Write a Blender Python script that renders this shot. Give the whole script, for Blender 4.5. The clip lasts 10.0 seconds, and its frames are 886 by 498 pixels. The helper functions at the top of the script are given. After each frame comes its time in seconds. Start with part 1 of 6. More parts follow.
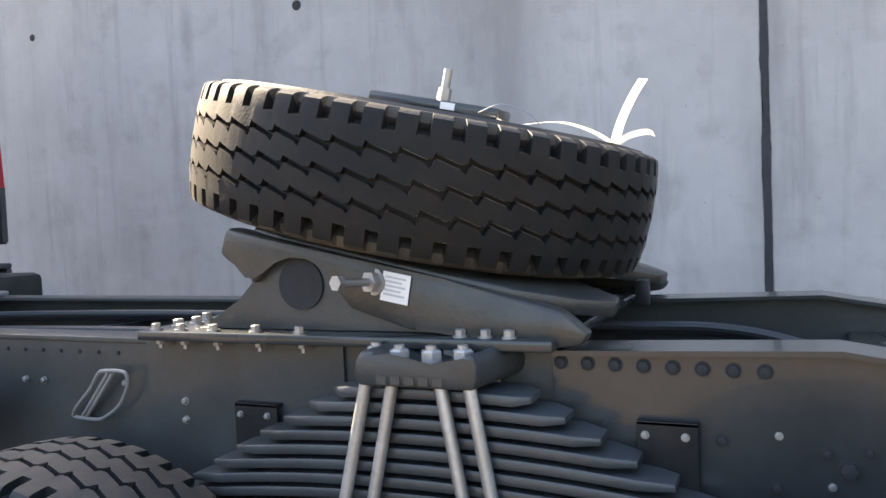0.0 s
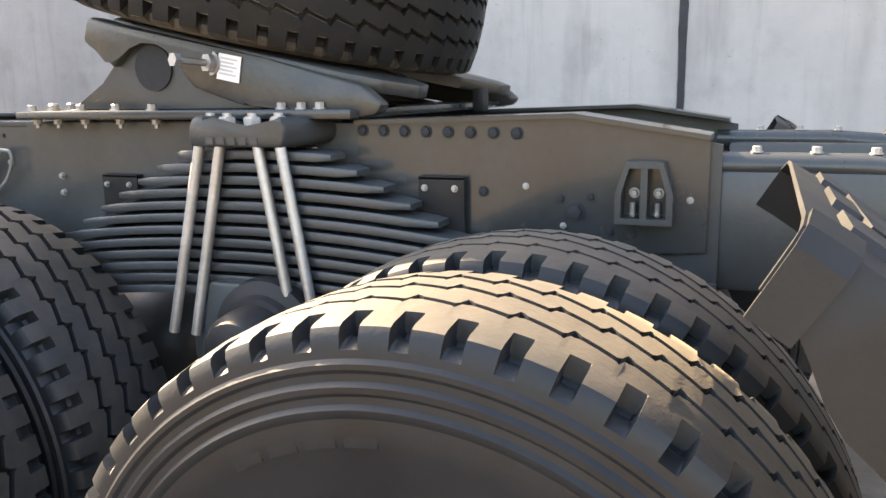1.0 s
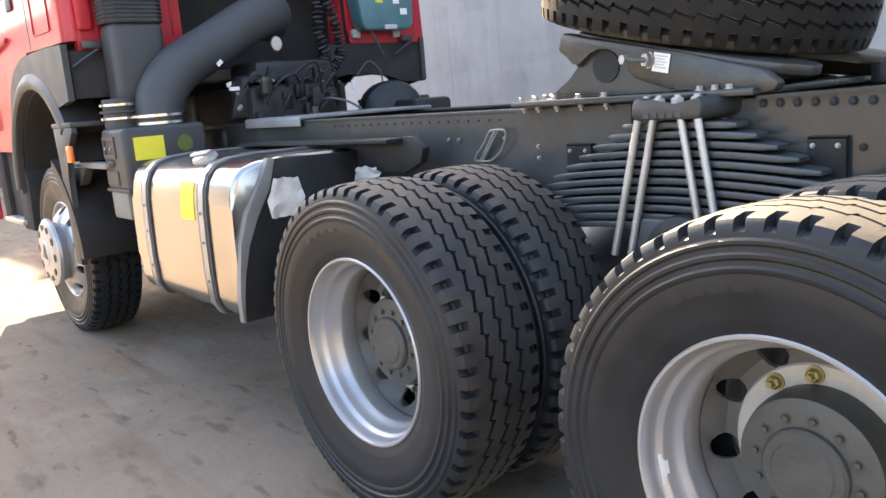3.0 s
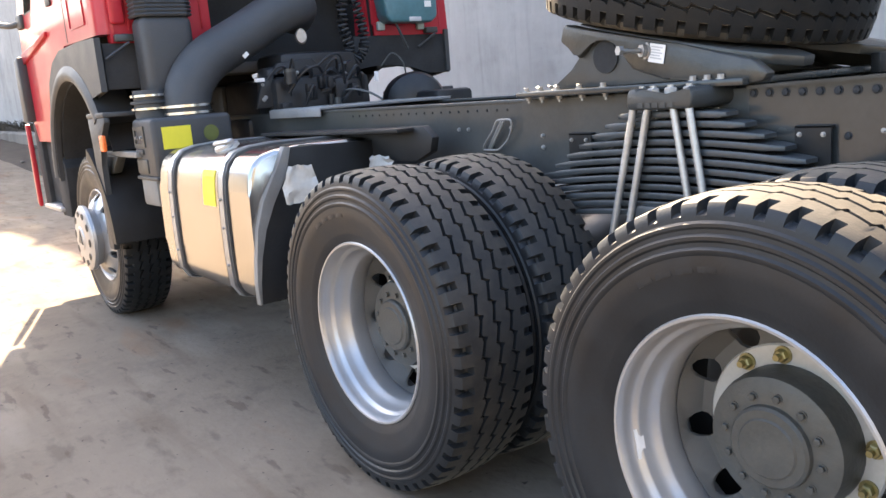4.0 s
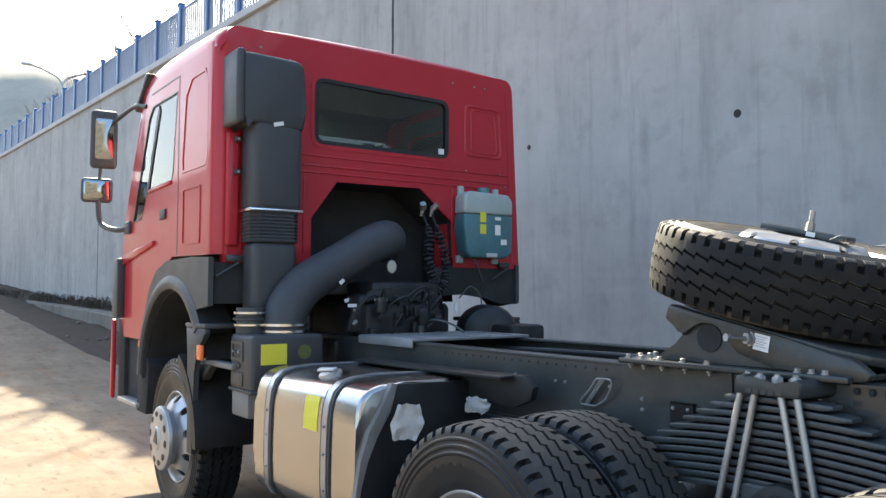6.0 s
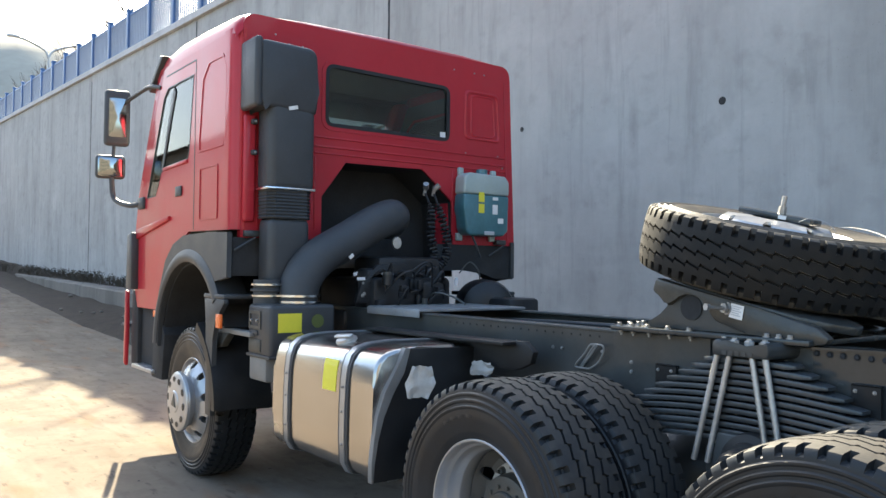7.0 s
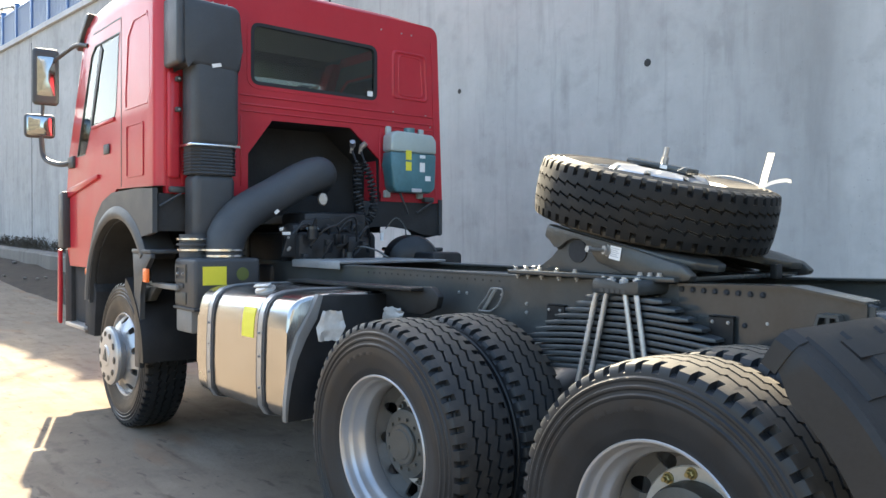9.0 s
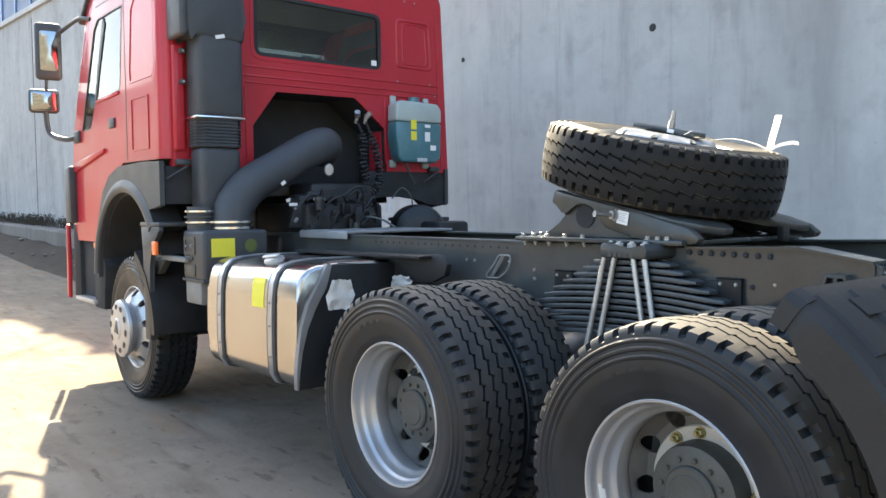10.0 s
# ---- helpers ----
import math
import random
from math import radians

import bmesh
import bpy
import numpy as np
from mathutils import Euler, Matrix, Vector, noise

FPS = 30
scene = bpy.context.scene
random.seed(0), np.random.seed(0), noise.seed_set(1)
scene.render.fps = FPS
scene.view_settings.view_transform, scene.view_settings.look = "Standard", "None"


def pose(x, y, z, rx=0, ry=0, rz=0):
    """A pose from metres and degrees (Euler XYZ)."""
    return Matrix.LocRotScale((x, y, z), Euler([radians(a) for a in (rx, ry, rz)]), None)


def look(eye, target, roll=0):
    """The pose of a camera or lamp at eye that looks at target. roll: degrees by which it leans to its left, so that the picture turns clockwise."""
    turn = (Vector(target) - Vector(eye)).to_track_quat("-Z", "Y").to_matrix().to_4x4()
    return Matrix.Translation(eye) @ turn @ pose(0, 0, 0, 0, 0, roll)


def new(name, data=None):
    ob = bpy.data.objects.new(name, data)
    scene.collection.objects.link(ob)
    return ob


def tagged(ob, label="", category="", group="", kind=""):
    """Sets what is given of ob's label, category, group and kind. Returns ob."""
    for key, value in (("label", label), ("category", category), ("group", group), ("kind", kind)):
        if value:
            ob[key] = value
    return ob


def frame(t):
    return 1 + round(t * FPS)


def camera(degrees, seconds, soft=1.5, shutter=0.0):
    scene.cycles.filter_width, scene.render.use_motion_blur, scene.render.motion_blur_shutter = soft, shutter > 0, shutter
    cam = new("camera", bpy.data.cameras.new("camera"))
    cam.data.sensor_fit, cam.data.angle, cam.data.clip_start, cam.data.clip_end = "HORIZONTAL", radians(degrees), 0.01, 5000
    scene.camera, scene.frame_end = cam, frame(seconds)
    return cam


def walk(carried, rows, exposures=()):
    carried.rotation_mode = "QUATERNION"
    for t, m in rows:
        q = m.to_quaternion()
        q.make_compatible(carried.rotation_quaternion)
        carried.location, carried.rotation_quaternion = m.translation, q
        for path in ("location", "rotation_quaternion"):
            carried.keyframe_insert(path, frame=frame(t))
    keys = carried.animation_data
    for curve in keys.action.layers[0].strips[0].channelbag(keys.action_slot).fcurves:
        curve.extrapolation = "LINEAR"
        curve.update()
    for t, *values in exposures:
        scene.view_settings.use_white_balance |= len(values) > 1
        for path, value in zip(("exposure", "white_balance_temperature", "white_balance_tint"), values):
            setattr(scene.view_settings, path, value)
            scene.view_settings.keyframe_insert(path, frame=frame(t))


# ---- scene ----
cam = camera(57.7, 10.0)
PATH = [
    (0, (0.625, -1.785, 1.461), (-0.172, 0.047, 1.376), -2.37),
    (0.5, (0.774, -1.876, 1.363), (0.161, 0.011, 1.105), -0.64),
    (1, (1.014, -1.930, 1.279), (0.288, -0.106, 0.892), -0.88),
    (1.5, (1.138, -2.049, 1.245), (0.165, -0.355, 0.814), -1.21),
    (2, (1.149, -2.386, 1.290), (-0.107, -0.889, 0.867), -2.24),
    (2.5, (1.240, -2.513, 1.297), (-0.194, -1.173, 0.914), -3.61),
    (4, (1.508, -2.472, 1.279), (-0.068, -1.303, 0.890), -4.61),
    (4.5, (1.390, -2.541, 1.347), (-0.213, -1.374, 1.086), -2.66),
    (5, (1.248, -2.600, 1.480), (-0.360, -1.411, 1.456), -0.94),
    (6.5, (1.646, -3.055, 1.501), (0.022, -1.893, 1.610), 0.10),
    (7, (1.724, -3.173, 1.481), (0.120, -1.978, 1.530), 0.63),
    (7.5, (1.897, -3.121, 1.467), (0.305, -1.913, 1.520), 0.59),
    (8, (1.986, -3.087, 1.434), (0.412, -1.854, 1.481), 0.19),
    (8.5, (2.013, -3.084, 1.416), (0.463, -1.820, 1.428), 0.30),
    (9, (2.022, -3.099, 1.399), (0.483, -1.823, 1.366), 0.28),
    (9.5, (2.024, -3.112, 1.386), (0.478, -1.844, 1.307), 0.05),
    (10, (2.027, -3.121, 1.382), (0.482, -1.856, 1.278), -0.56),
]
EXPOSURES = [(0.0, 2.72, 6800, 12), (0.6, 3.05, 7450, 12), (1.2, 3.42, 7900, 12), (1.6, 3.80, 8050, 12), (2.0, 3.93, 7850, 12), (2.6, 3.2, 7150, 12), (4.2, 3.12, 6900, 12), (5.0, 2.58, 6200, 5), (6.3, 2.22, 6200, 4), (7.5, 2.37, 6200, 3), (10.0, 2.72, 6450, 4)]
walk(cam, [(t, look(eye, target, roll)) for t, eye, target, roll in PATH], EXPOSURES)

# ---- light: low sun ahead of the truck and over the wall, clear sky ----
SUN_DIR = Vector((-0.80, 0.270, 0.57)).normalized()   # towards the sun
world = bpy.data.worlds.new("sky")
scene.world = world
world.use_nodes = True
wn = world.node_tree.nodes
sky = wn.new("ShaderNodeTexSky")
sky.sky_type = "NISHITA"
sky.sun_disc = False
sky.sun_elevation = math.asin(SUN_DIR.z)
sky.sun_rotation = math.atan2(SUN_DIR.x, SUN_DIR.y)
sky.air_density, sky.dust_density, sky.ozone_density = 1.0, 2.5, 1.0
wn["Background"].inputs["Strength"].default_value = 0.115
world.node_tree.links.new(sky.outputs["Color"], wn["Background"].inputs["Color"])
sun_data = bpy.data.lights.new("sun", "SUN")
sun_data.energy, sun_data.angle, sun_data.color = 4.6, radians(0.6), (1.0, 0.83, 0.61)
sun = new("sun", sun_data)
sun.matrix_world = look(SUN_DIR * 60, (0, 0, 0))


# ---- materials ----
def mat(name, color, rough=0.5, metal=0.0, vary=0.15, scale=6.0, fine=60.0, bump=0.0, bump_scale=80.0, dust=0.0,
        dust_color=(0.32, 0.28, 0.22), coat=0.0, piece=0.0, spec=0.5, rough_vary=0.12):
    """Base colour with variation at two scales, wear and fine relief, in metres."""
    m = bpy.data.materials.new(name)
    m.use_nodes = True
    nt = m.node_tree
    n, l = nt.nodes, nt.links
    b = n["Principled BSDF"]
    tc = n.new("ShaderNodeTexCoord")
    big = n.new("ShaderNodeTexNoise")
    big.inputs["Scale"].default_value, big.inputs["Detail"].default_value = scale, 6
    small = n.new("ShaderNodeTexNoise")
    small.inputs["Scale"].default_value, small.inputs["Detail"].default_value = fine, 3
    for t in (big, small):
        l.new(tc.outputs["Object"], t.inputs["Vector"])
    add = n.new("ShaderNodeMath")
    add.operation = "MULTIPLY_ADD"
    l.new(small.outputs["Fac"], add.inputs[0])
    add.inputs[1].default_value = 0.35
    l.new(big.outputs["Fac"], add.inputs[2])
    ramp = n.new("ShaderNodeMapRange")
    ramp.inputs["From Min"].default_value, ramp.inputs["From Max"].default_value = 0.4, 0.95
    ramp.inputs["To Min"].default_value, ramp.inputs["To Max"].default_value = 1 - vary, 1 + vary
    l.new(add.outputs[0], ramp.inputs["Value"])
    mul = n.new("ShaderNodeVectorMath")
    mul.operation = "SCALE"
    mul.inputs[0].default_value = color
    l.new(ramp.outputs[0], mul.inputs["Scale"])
    last = mul.outputs[0]
    if piece:
        oi = n.new("ShaderNodeObjectInfo")
        pr = n.new("ShaderNodeMapRange")
        pr.inputs["To Min"].default_value, pr.inputs["To Max"].default_value = 1 - piece, 1 + piece
        l.new(oi.outputs["Random"], pr.inputs["Value"])
        pm = n.new("ShaderNodeVectorMath")
        pm.operation = "SCALE"
        l.new(last, pm.inputs[0])
        l.new(pr.outputs[0], pm.inputs["Scale"])
        last = pm.outputs[0]
    if dust:
        dn = n.new("ShaderNodeTexNoise")
        dn.inputs["Scale"].default_value, dn.inputs["Detail"].default_value, dn.inputs["Roughness"].default_value = scale * 1.7, 8, 0.65
        l.new(tc.outputs["Object"], dn.inputs["Vector"])
        dr = n.new("ShaderNodeMapRange")
        dr.inputs["From Min"].default_value, dr.inputs["From Max"].default_value = 0.42, 0.72
        dr.inputs["To Max"].default_value = dust
        l.new(dn.outputs["Fac"], dr.inputs["Value"])
        mx = n.new("ShaderNodeMix")
        mx.data_type = "RGBA"
        l.new(dr.outputs[0], mx.inputs["Factor"])
        l.new(last, mx.inputs[6])
        mx.inputs[7].default_value = (*dust_color, 1)
        last = mx.outputs[2]
    l.new(last, b.inputs["Base Color"])
    rr = n.new("ShaderNodeMapRange")
    rr.inputs["From Min"].default_value, rr.inputs["From Max"].default_value = 0.3, 0.8
    rr.inputs["To Min"].default_value, rr.inputs["To Max"].default_value = max(rough - rough_vary * rough, 0.02), min(rough + rough_vary, 1)
    l.new(big.outputs["Fac"], rr.inputs["Value"])
    l.new(rr.outputs[0], b.inputs["Roughness"])
    b.inputs["Metallic"].default_value = metal
    b.inputs["Specular IOR Level"].default_value = spec
    if coat:
        b.inputs["Coat Weight"].default_value, b.inputs["Coat Roughness"].default_value = coat, 0.06
    if bump:
        bt = n.new("ShaderNodeTexNoise")
        bt.inputs["Scale"].default_value, bt.inputs["Detail"].default_value = bump_scale, 4
        l.new(tc.outputs["Object"], bt.inputs["Vector"])
        bp = n.new("ShaderNodeBump")
        bp.inputs["Strength"].default_value, bp.inputs["Distance"].default_value = bump, 0.004
        l.new(bt.outputs["Fac"], bp.inputs["Height"])
        l.new(bp.outputs[0], b.inputs["Normal"])
    return m


def glass(name, color, rough=0.02):
    """A thin tinted pane."""
    m = bpy.data.materials.new(name)
    m.use_nodes = True
    n, l = m.node_tree.nodes, m.node_tree.links
    n.remove(n["Principled BSDF"])
    clear, gloss, fres, mix = (n.new(k) for k in ("ShaderNodeBsdfTransparent", "ShaderNodeBsdfGlossy", "ShaderNodeFresnel", "ShaderNodeMixShader"))
    clear.inputs["Color"].default_value = (*color, 1)
    gloss.inputs["Roughness"].default_value = rough
    fres.inputs["IOR"].default_value = 1.5
    l.new(fres.outputs[0], mix.inputs[0])
    l.new(clear.outputs[0], mix.inputs[1])
    l.new(gloss.outputs[0], mix.inputs[2])
    l.new(mix.outputs[0], n["Material Output"].inputs["Surface"])
    return m


def concrete(name, color, streak, blotch, fine_bump=0.25, spec=0.06):
    """Cast concrete: cloudy patches, pores and dark runs of water down the face."""
    m = mat(name, color, 0.92, 0, 0.12, 0.45, 9.0, fine_bump, 35.0, spec=spec)
    n, l = m.node_tree.nodes, m.node_tree.links
    b = n["Principled BSDF"]
    base = b.inputs["Base Color"].links[0].from_socket
    tc = n.new("ShaderNodeTexCoord")

    def layer(vec, scale, detail, lo, hi, amount, dark, src):
        mp = n.new("ShaderNodeMapping")
        mp.inputs["Scale"].default_value = vec
        l.new(tc.outputs["Object"], mp.inputs["Vector"])
        t = n.new("ShaderNodeTexNoise")
        t.inputs["Scale"].default_value, t.inputs["Detail"].default_value, t.inputs["Roughness"].default_value = scale, detail, 0.62
        l.new(mp.outputs[0], t.inputs["Vector"])
        r = n.new("ShaderNodeMapRange")
        r.inputs["From Min"].default_value, r.inputs["From Max"].default_value = lo, hi
        r.inputs["To Max"].default_value = amount
        l.new(t.outputs["Fac"], r.inputs["Value"])
        x = n.new("ShaderNodeMix")
        x.data_type = "RGBA"
        l.new(r.outputs[0], x.inputs["Factor"])
        l.new(src, x.inputs[6])
        x.inputs[7].default_value = (*dark, 1)
        return x.outputs[2]

    dark = tuple(c * 0.5 for c in color)
    pale = tuple(min(c * 1.3, 1) for c in color)
    s = layer((1, 1, 1), 1.1, 8, 0.5, 0.75, blotch, pale, base)
    s = layer((1.9, 1.9, 0.33), 1.5, 8, 0.53, 0.72, streak * 0.75, dark, s)
    s = layer((7.0, 7.0, 0.45), 1.3, 7, 0.56, 0.72, streak * 0.6, dark, s)
    s = layer((0.5, 0.5, 0.10), 1.5, 9, 0.50, 0.76, streak, dark, s)
    s = layer((0.25, 1, 1.1), 1.0, 6, 0.55, 0.72, blotch * 0.6, pale, s)
    s = layer((1, 1, 1), 2.6, 9, 0.6, 0.74, streak * 0.5, dark, s)
    s = layer((1, 1, 1), 26.0, 3, 0.69, 0.76, streak * 0.6, dark, s)
    l.new(s, b.inputs["Base Color"])
    return m


M_WALL = concrete("wall_concrete", (0.405, 0.403, 0.392), 0.6, 0.5)
M_COPING = concrete("coping_concrete", (0.50, 0.50, 0.50), 0.3, 0.3)
M_LEDGE = concrete("dirty_ledge_concrete", (0.215, 0.195, 0.172), 0.8, 0.4)
M_ROAD = concrete("road_concrete", (0.190, 0.156, 0.121), 0.65, 0.8, 0.7)


def speckle(m, scale, lo, hi, amount, color, stretch=(1, 1, 1)):
    """One more layer of stains over a material's colour."""
    n, l = m.node_tree.nodes, m.node_tree.links
    b = n["Principled BSDF"]
    src = b.inputs["Base Color"].links[0].from_socket
    tc, mp, t, r, x = (n.new(k) for k in ("ShaderNodeTexCoord", "ShaderNodeMapping", "ShaderNodeTexNoise", "ShaderNodeMapRange", "ShaderNodeMix"))
    mp.inputs["Scale"].default_value = stretch
    l.new(tc.outputs["Object"], mp.inputs["Vector"])
    l.new(mp.outputs[0], t.inputs["Vector"])
    t.inputs["Scale"].default_value, t.inputs["Detail"].default_value = scale, 5
    r.inputs["From Min"].default_value, r.inputs["From Max"].default_value, r.inputs["To Max"].default_value = lo, hi, amount
    l.new(t.outputs["Fac"], r.inputs["Value"])
    x.data_type = "RGBA"
    l.new(r.outputs[0], x.inputs["Factor"])
    l.new(src, x.inputs[6])
    x.inputs[7].default_value = (*color, 1)
    l.new(x.outputs[2], b.inputs["Base Color"])


speckle(M_WALL, 3.5, 0.56, 0.74, 0.35, (0.23, 0.225, 0.215))
speckle(M_WALL, 46.0, 0.70, 0.74, 0.5, (0.17, 0.165, 0.16))
speckle(M_WALL, 0.9, 0.55, 0.70, 0.30, (0.50, 0.49, 0.47), (1, 1, 0.5))
speckle(M_ROAD, 1.6, 0.58, 0.70, 0.55, (0.21, 0.125, 0.07), (0.5, 1.6, 1))
speckle(M_ROAD, 5.0, 0.60, 0.68, 0.5, (0.10, 0.082, 0.062), (0.6, 1.5, 1))
speckle(M_ROAD, 17.0, 0.69, 0.73, 0.8, (0.035, 0.03, 0.027))
speckle(M_ROAD, 3.2, 0.57, 0.66, 0.32, (0.115, 0.082, 0.055), (0.22, 1.7, 1))
speckle(M_ROAD, 9.0, 0.63, 0.68, 0.55, (0.085, 0.068, 0.052), (0.35, 1.3, 1))
speckle(M_ROAD, 34.0, 0.72, 0.75, 0.8, (0.03, 0.027, 0.025))
speckle(M_ROAD, 2.2, 0.56, 0.75, 0.5, (0.27, 0.235, 0.19), (0.4, 1.4, 1))
M_SOIL = mat("soil", (0.034, 0.026, 0.021), 0.95, 0, 0.6, 3, 30, 1.0, 22, dust=0.3, dust_color=(0.095, 0.078, 0.062), spec=0.15)
M_JOINT = mat("joint_filler", (0.035, 0.037, 0.042), 0.9, 0, 0.4, 5, 40, 0.6, 40)
M_HOLE = mat("tie_hole_shadowed", (0.03, 0.03, 0.03), 0.95, 0, 0.3, 20)
M_FENCE = mat("blue_fence_paint", (0.055, 0.125, 0.29), 0.5, 0, 0.15, 3, 40, piece=0.12)
M_BAL = mat("pale_blue_fence_paint", (0.17, 0.205, 0.28), 0.5, 0, 0.1, 3, 40)
M_HILL = mat("hazy_hill", (0.34, 0.31, 0.25), 1.0, 0, 0.2, 0.03, 0.3)
M_TWIG = mat("bare_twigs", (0.10, 0.075, 0.06), 0.9, 0, 0.3, 8)
M_WEED = mat("dry_weeds", (0.060, 0.050, 0.036), 0.9, 0, 0.5, 6)
M_LAMPPOST = mat("galvanised_post", (0.42, 0.43, 0.44), 0.5, 0.5)

M_RUBBER = mat("tyre_rubber", (0.012, 0.0145, 0.0175), 0.42, 0, 0.3, 9, 90, 0.10, 150, dust=0.15, dust_color=(0.028, 0.029, 0.030), spec=0.34)
M_CABLE = mat("grey_cable_sheath", (0.22, 0.22, 0.215), 0.4, 0, 0.25, 12, 60, dust=0.1)
M_TREAD = mat("dusty_tread_rubber", (0.016, 0.016, 0.016), 0.70, 0, 0.3, 7, 70, 0.12, 160, dust=0.45, dust_color=(0.075, 0.063, 0.048), spec=0.55)
# spare tyre: shade is in the tread's colour, dust and sunlight in the sidewall's
M_SPARETREAD = mat("shaded_spare_tread_rubber", (0.010, 0.011, 0.012), 0.60, 0, 0.3, 7, 70, 0.15, 160, dust=0.35, dust_color=(0.036, 0.031, 0.024), spec=0.22)
M_SUNDUSTWALL = mat("sunlit_dusty_sidewall_rubber", (0.040, 0.036, 0.030), 0.6, 0, 0.3, 6, 70, 0.3, 120, dust=0.6, dust_color=(0.15, 0.122, 0.085), spec=0.5)
tb = M_TREAD.node_tree.nodes["Principled BSDF"].inputs
tb["Sheen Weight"].default_value, tb["Sheen Roughness"].default_value, tb["Sheen Tint"].default_value = 0.12, 0.4, (1.0, 0.88, 0.70, 1)
nb = M_SPARETREAD.node_tree.nodes["Principled BSDF"].inputs
nb["Sheen Weight"].default_value, nb["Sheen Roughness"].default_value, nb["Sheen Tint"].default_value = 0.55, 0.15, (1.0, 0.91, 0.78, 1)
rb = M_RUBBER.node_tree.nodes["Principled BSDF"].inputs
rb["Sheen Weight"].default_value, rb["Sheen Roughness"].default_value, rb["Sheen Tint"].default_value = 0.035, 0.45, (0.92, 0.96, 1.0, 1)
M_FRAME = mat("dark_grey_frame_paint", (0.034, 0.038, 0.039), 0.22, 0, 0.2, 4, 60, 0.05, 90, coat=0.38, dust=0.06, dust_color=(0.07, 0.07, 0.065), spec=0.38)
M_RAIL = mat("satin_dark_rail_paint", (0.042, 0.047, 0.048), 0.42, 0, 0.25, 4, 60, 0.12, 90, coat=0.15, dust=0.25, dust_color=(0.095, 0.092, 0.08), spec=0.45)
M_SPRING = mat("spring_steel_paint", (0.040, 0.047, 0.052), 0.34, 0, 0.22, 8, 70, 0.2, 90, dust=0.16, dust_color=(0.085, 0.08, 0.072), piece=0.15, spec=0.6)
M_CAST = mat("cast_iron_paint", (0.042, 0.047, 0.049), 0.34, 0, 0.14, 12, 110, 0.16, 130, dust=0.10, dust_color=(0.08, 0.076, 0.066), spec=0.5)
M_PLATE = mat("fifth_wheel_steel", (0.040, 0.043, 0.042), 0.33, 0.2, 0.35, 7, 80, 0.25, 100, dust=0.35, dust_color=(0.105, 0.095, 0.075), spec=0.55)
M_ZINC = mat("zinc_plated", (0.36, 0.36, 0.355), 0.46, 0.85, 0.2, 30, 200)
M_BRASS = mat("yellow_passivated_steel", (0.30, 0.26, 0.13), 0.38, 0.85, 0.2, 30, 200)
M_UBOLT = mat("bare_steel_rod", (0.46, 0.46, 0.45), 0.42, 0.75, 0.3, 8, 90, 0.15, 120)
M_RIM = mat("silver_rim_paint", (0.43, 0.435, 0.445), 0.33, 0.6, 0.06, 9, 90, dust=0.05, dust_color=(0.32, 0.30, 0.26), rough_vary=0.03)
M_DARKDISC = mat("dull_grey_disc_paint", (0.095, 0.094, 0.090), 0.5, 0.15, 0.15, 9, 90, dust=0.15, dust_color=(0.15, 0.13, 0.10))
M_ENDRIM = mat("dull_grey_edging", (0.20, 0.20, 0.195), 0.55, 0.1, 0.15, 9, 90, dust=0.15)
M_LITDISC = mat("sunlit_disc_paint", (0.46, 0.45, 0.42), 0.45, 0.2, 0.15, 9, 90, dust=0.2)
M_HUB = mat("grey_hub_paint", (0.060, 0.062, 0.058), 0.45, 0.1, 0.2, 14, 90, 0.3, 100, dust=0.25, dust_color=(0.12, 0.105, 0.085))
M_RED = mat("red_cab_paint", (0.41, 0.026, 0.040), 0.36, 0, 0.08, 2, 30, coat=0.36, dust=0.05, dust_color=(0.36, 0.13, 0.12), spec=0.12)
M_BLACK = mat("black_plastic", (0.040, 0.044, 0.049), 0.50, 0, 0.25, 6, 90, 0.3, 160, dust=0.2, dust_color=(0.058, 0.055, 0.052))
M_GREYP = mat("dark_grey_plastic", (0.040, 0.043, 0.047), 0.50, 0, 0.2, 6, 90, 0.25, 160, dust=0.15, dust_color=(0.09, 0.085, 0.08))
M_DUCT = mat("rubber_duct", (0.045, 0.050, 0.056), 0.6, 0, 0.2, 6, 80, 0.2, 120, dust=0.3, dust_color=(0.075, 0.074, 0.072))
# deck grey raised so that the colour holds the sky's reflection
M_DECK = mat("sky_pale_deck_steel", (0.27, 0.28, 0.29), 0.38, 0.3, 0.25, 5, 60, 0.15, 80, dust=0.2)
M_ALU = mat("polished_aluminium", (0.45, 0.435, 0.415), 0.22, 1.0, 0.10, 3, 160, 0.05, 60, rough_vary=0.1)
M_STRAP = mat("steel_strap", (0.38, 0.40, 0.43), 0.35, 0.8, 0.12, 12, 90)
M_YELLOW = mat("yellow_sticker", (0.72, 0.66, 0.05), 0.5, 0, 0.06, 10)
M_WHITE = mat("white_sticker", (0.75, 0.75, 0.74), 0.55, 0, 0.08, 12)
M_INK = mat("grey_print", (0.45, 0.46, 0.48), 0.6, 0, 0.1, 12)
M_ORANGE = mat("orange_lens", (0.80, 0.16, 0.03), 0.25, 0, 0.1, 12)
M_COOLANT = mat("teal_coolant_tank", (0.060, 0.160, 0.190), 0.32, 0, 0.2, 9, 40, coat=0.3)
M_MILKY = mat("milky_plastic_tank", (0.36, 0.43, 0.42), 0.4, 0, 0.1, 6, 40, coat=0.2)
M_STRAPW = mat("white_woven_strap", (0.80, 0.79, 0.76), 0.6, 0, 0.08, 40, 300, 0.4, 300)
sn, sl = M_STRAPW.node_tree.nodes, M_STRAPW.node_tree.links
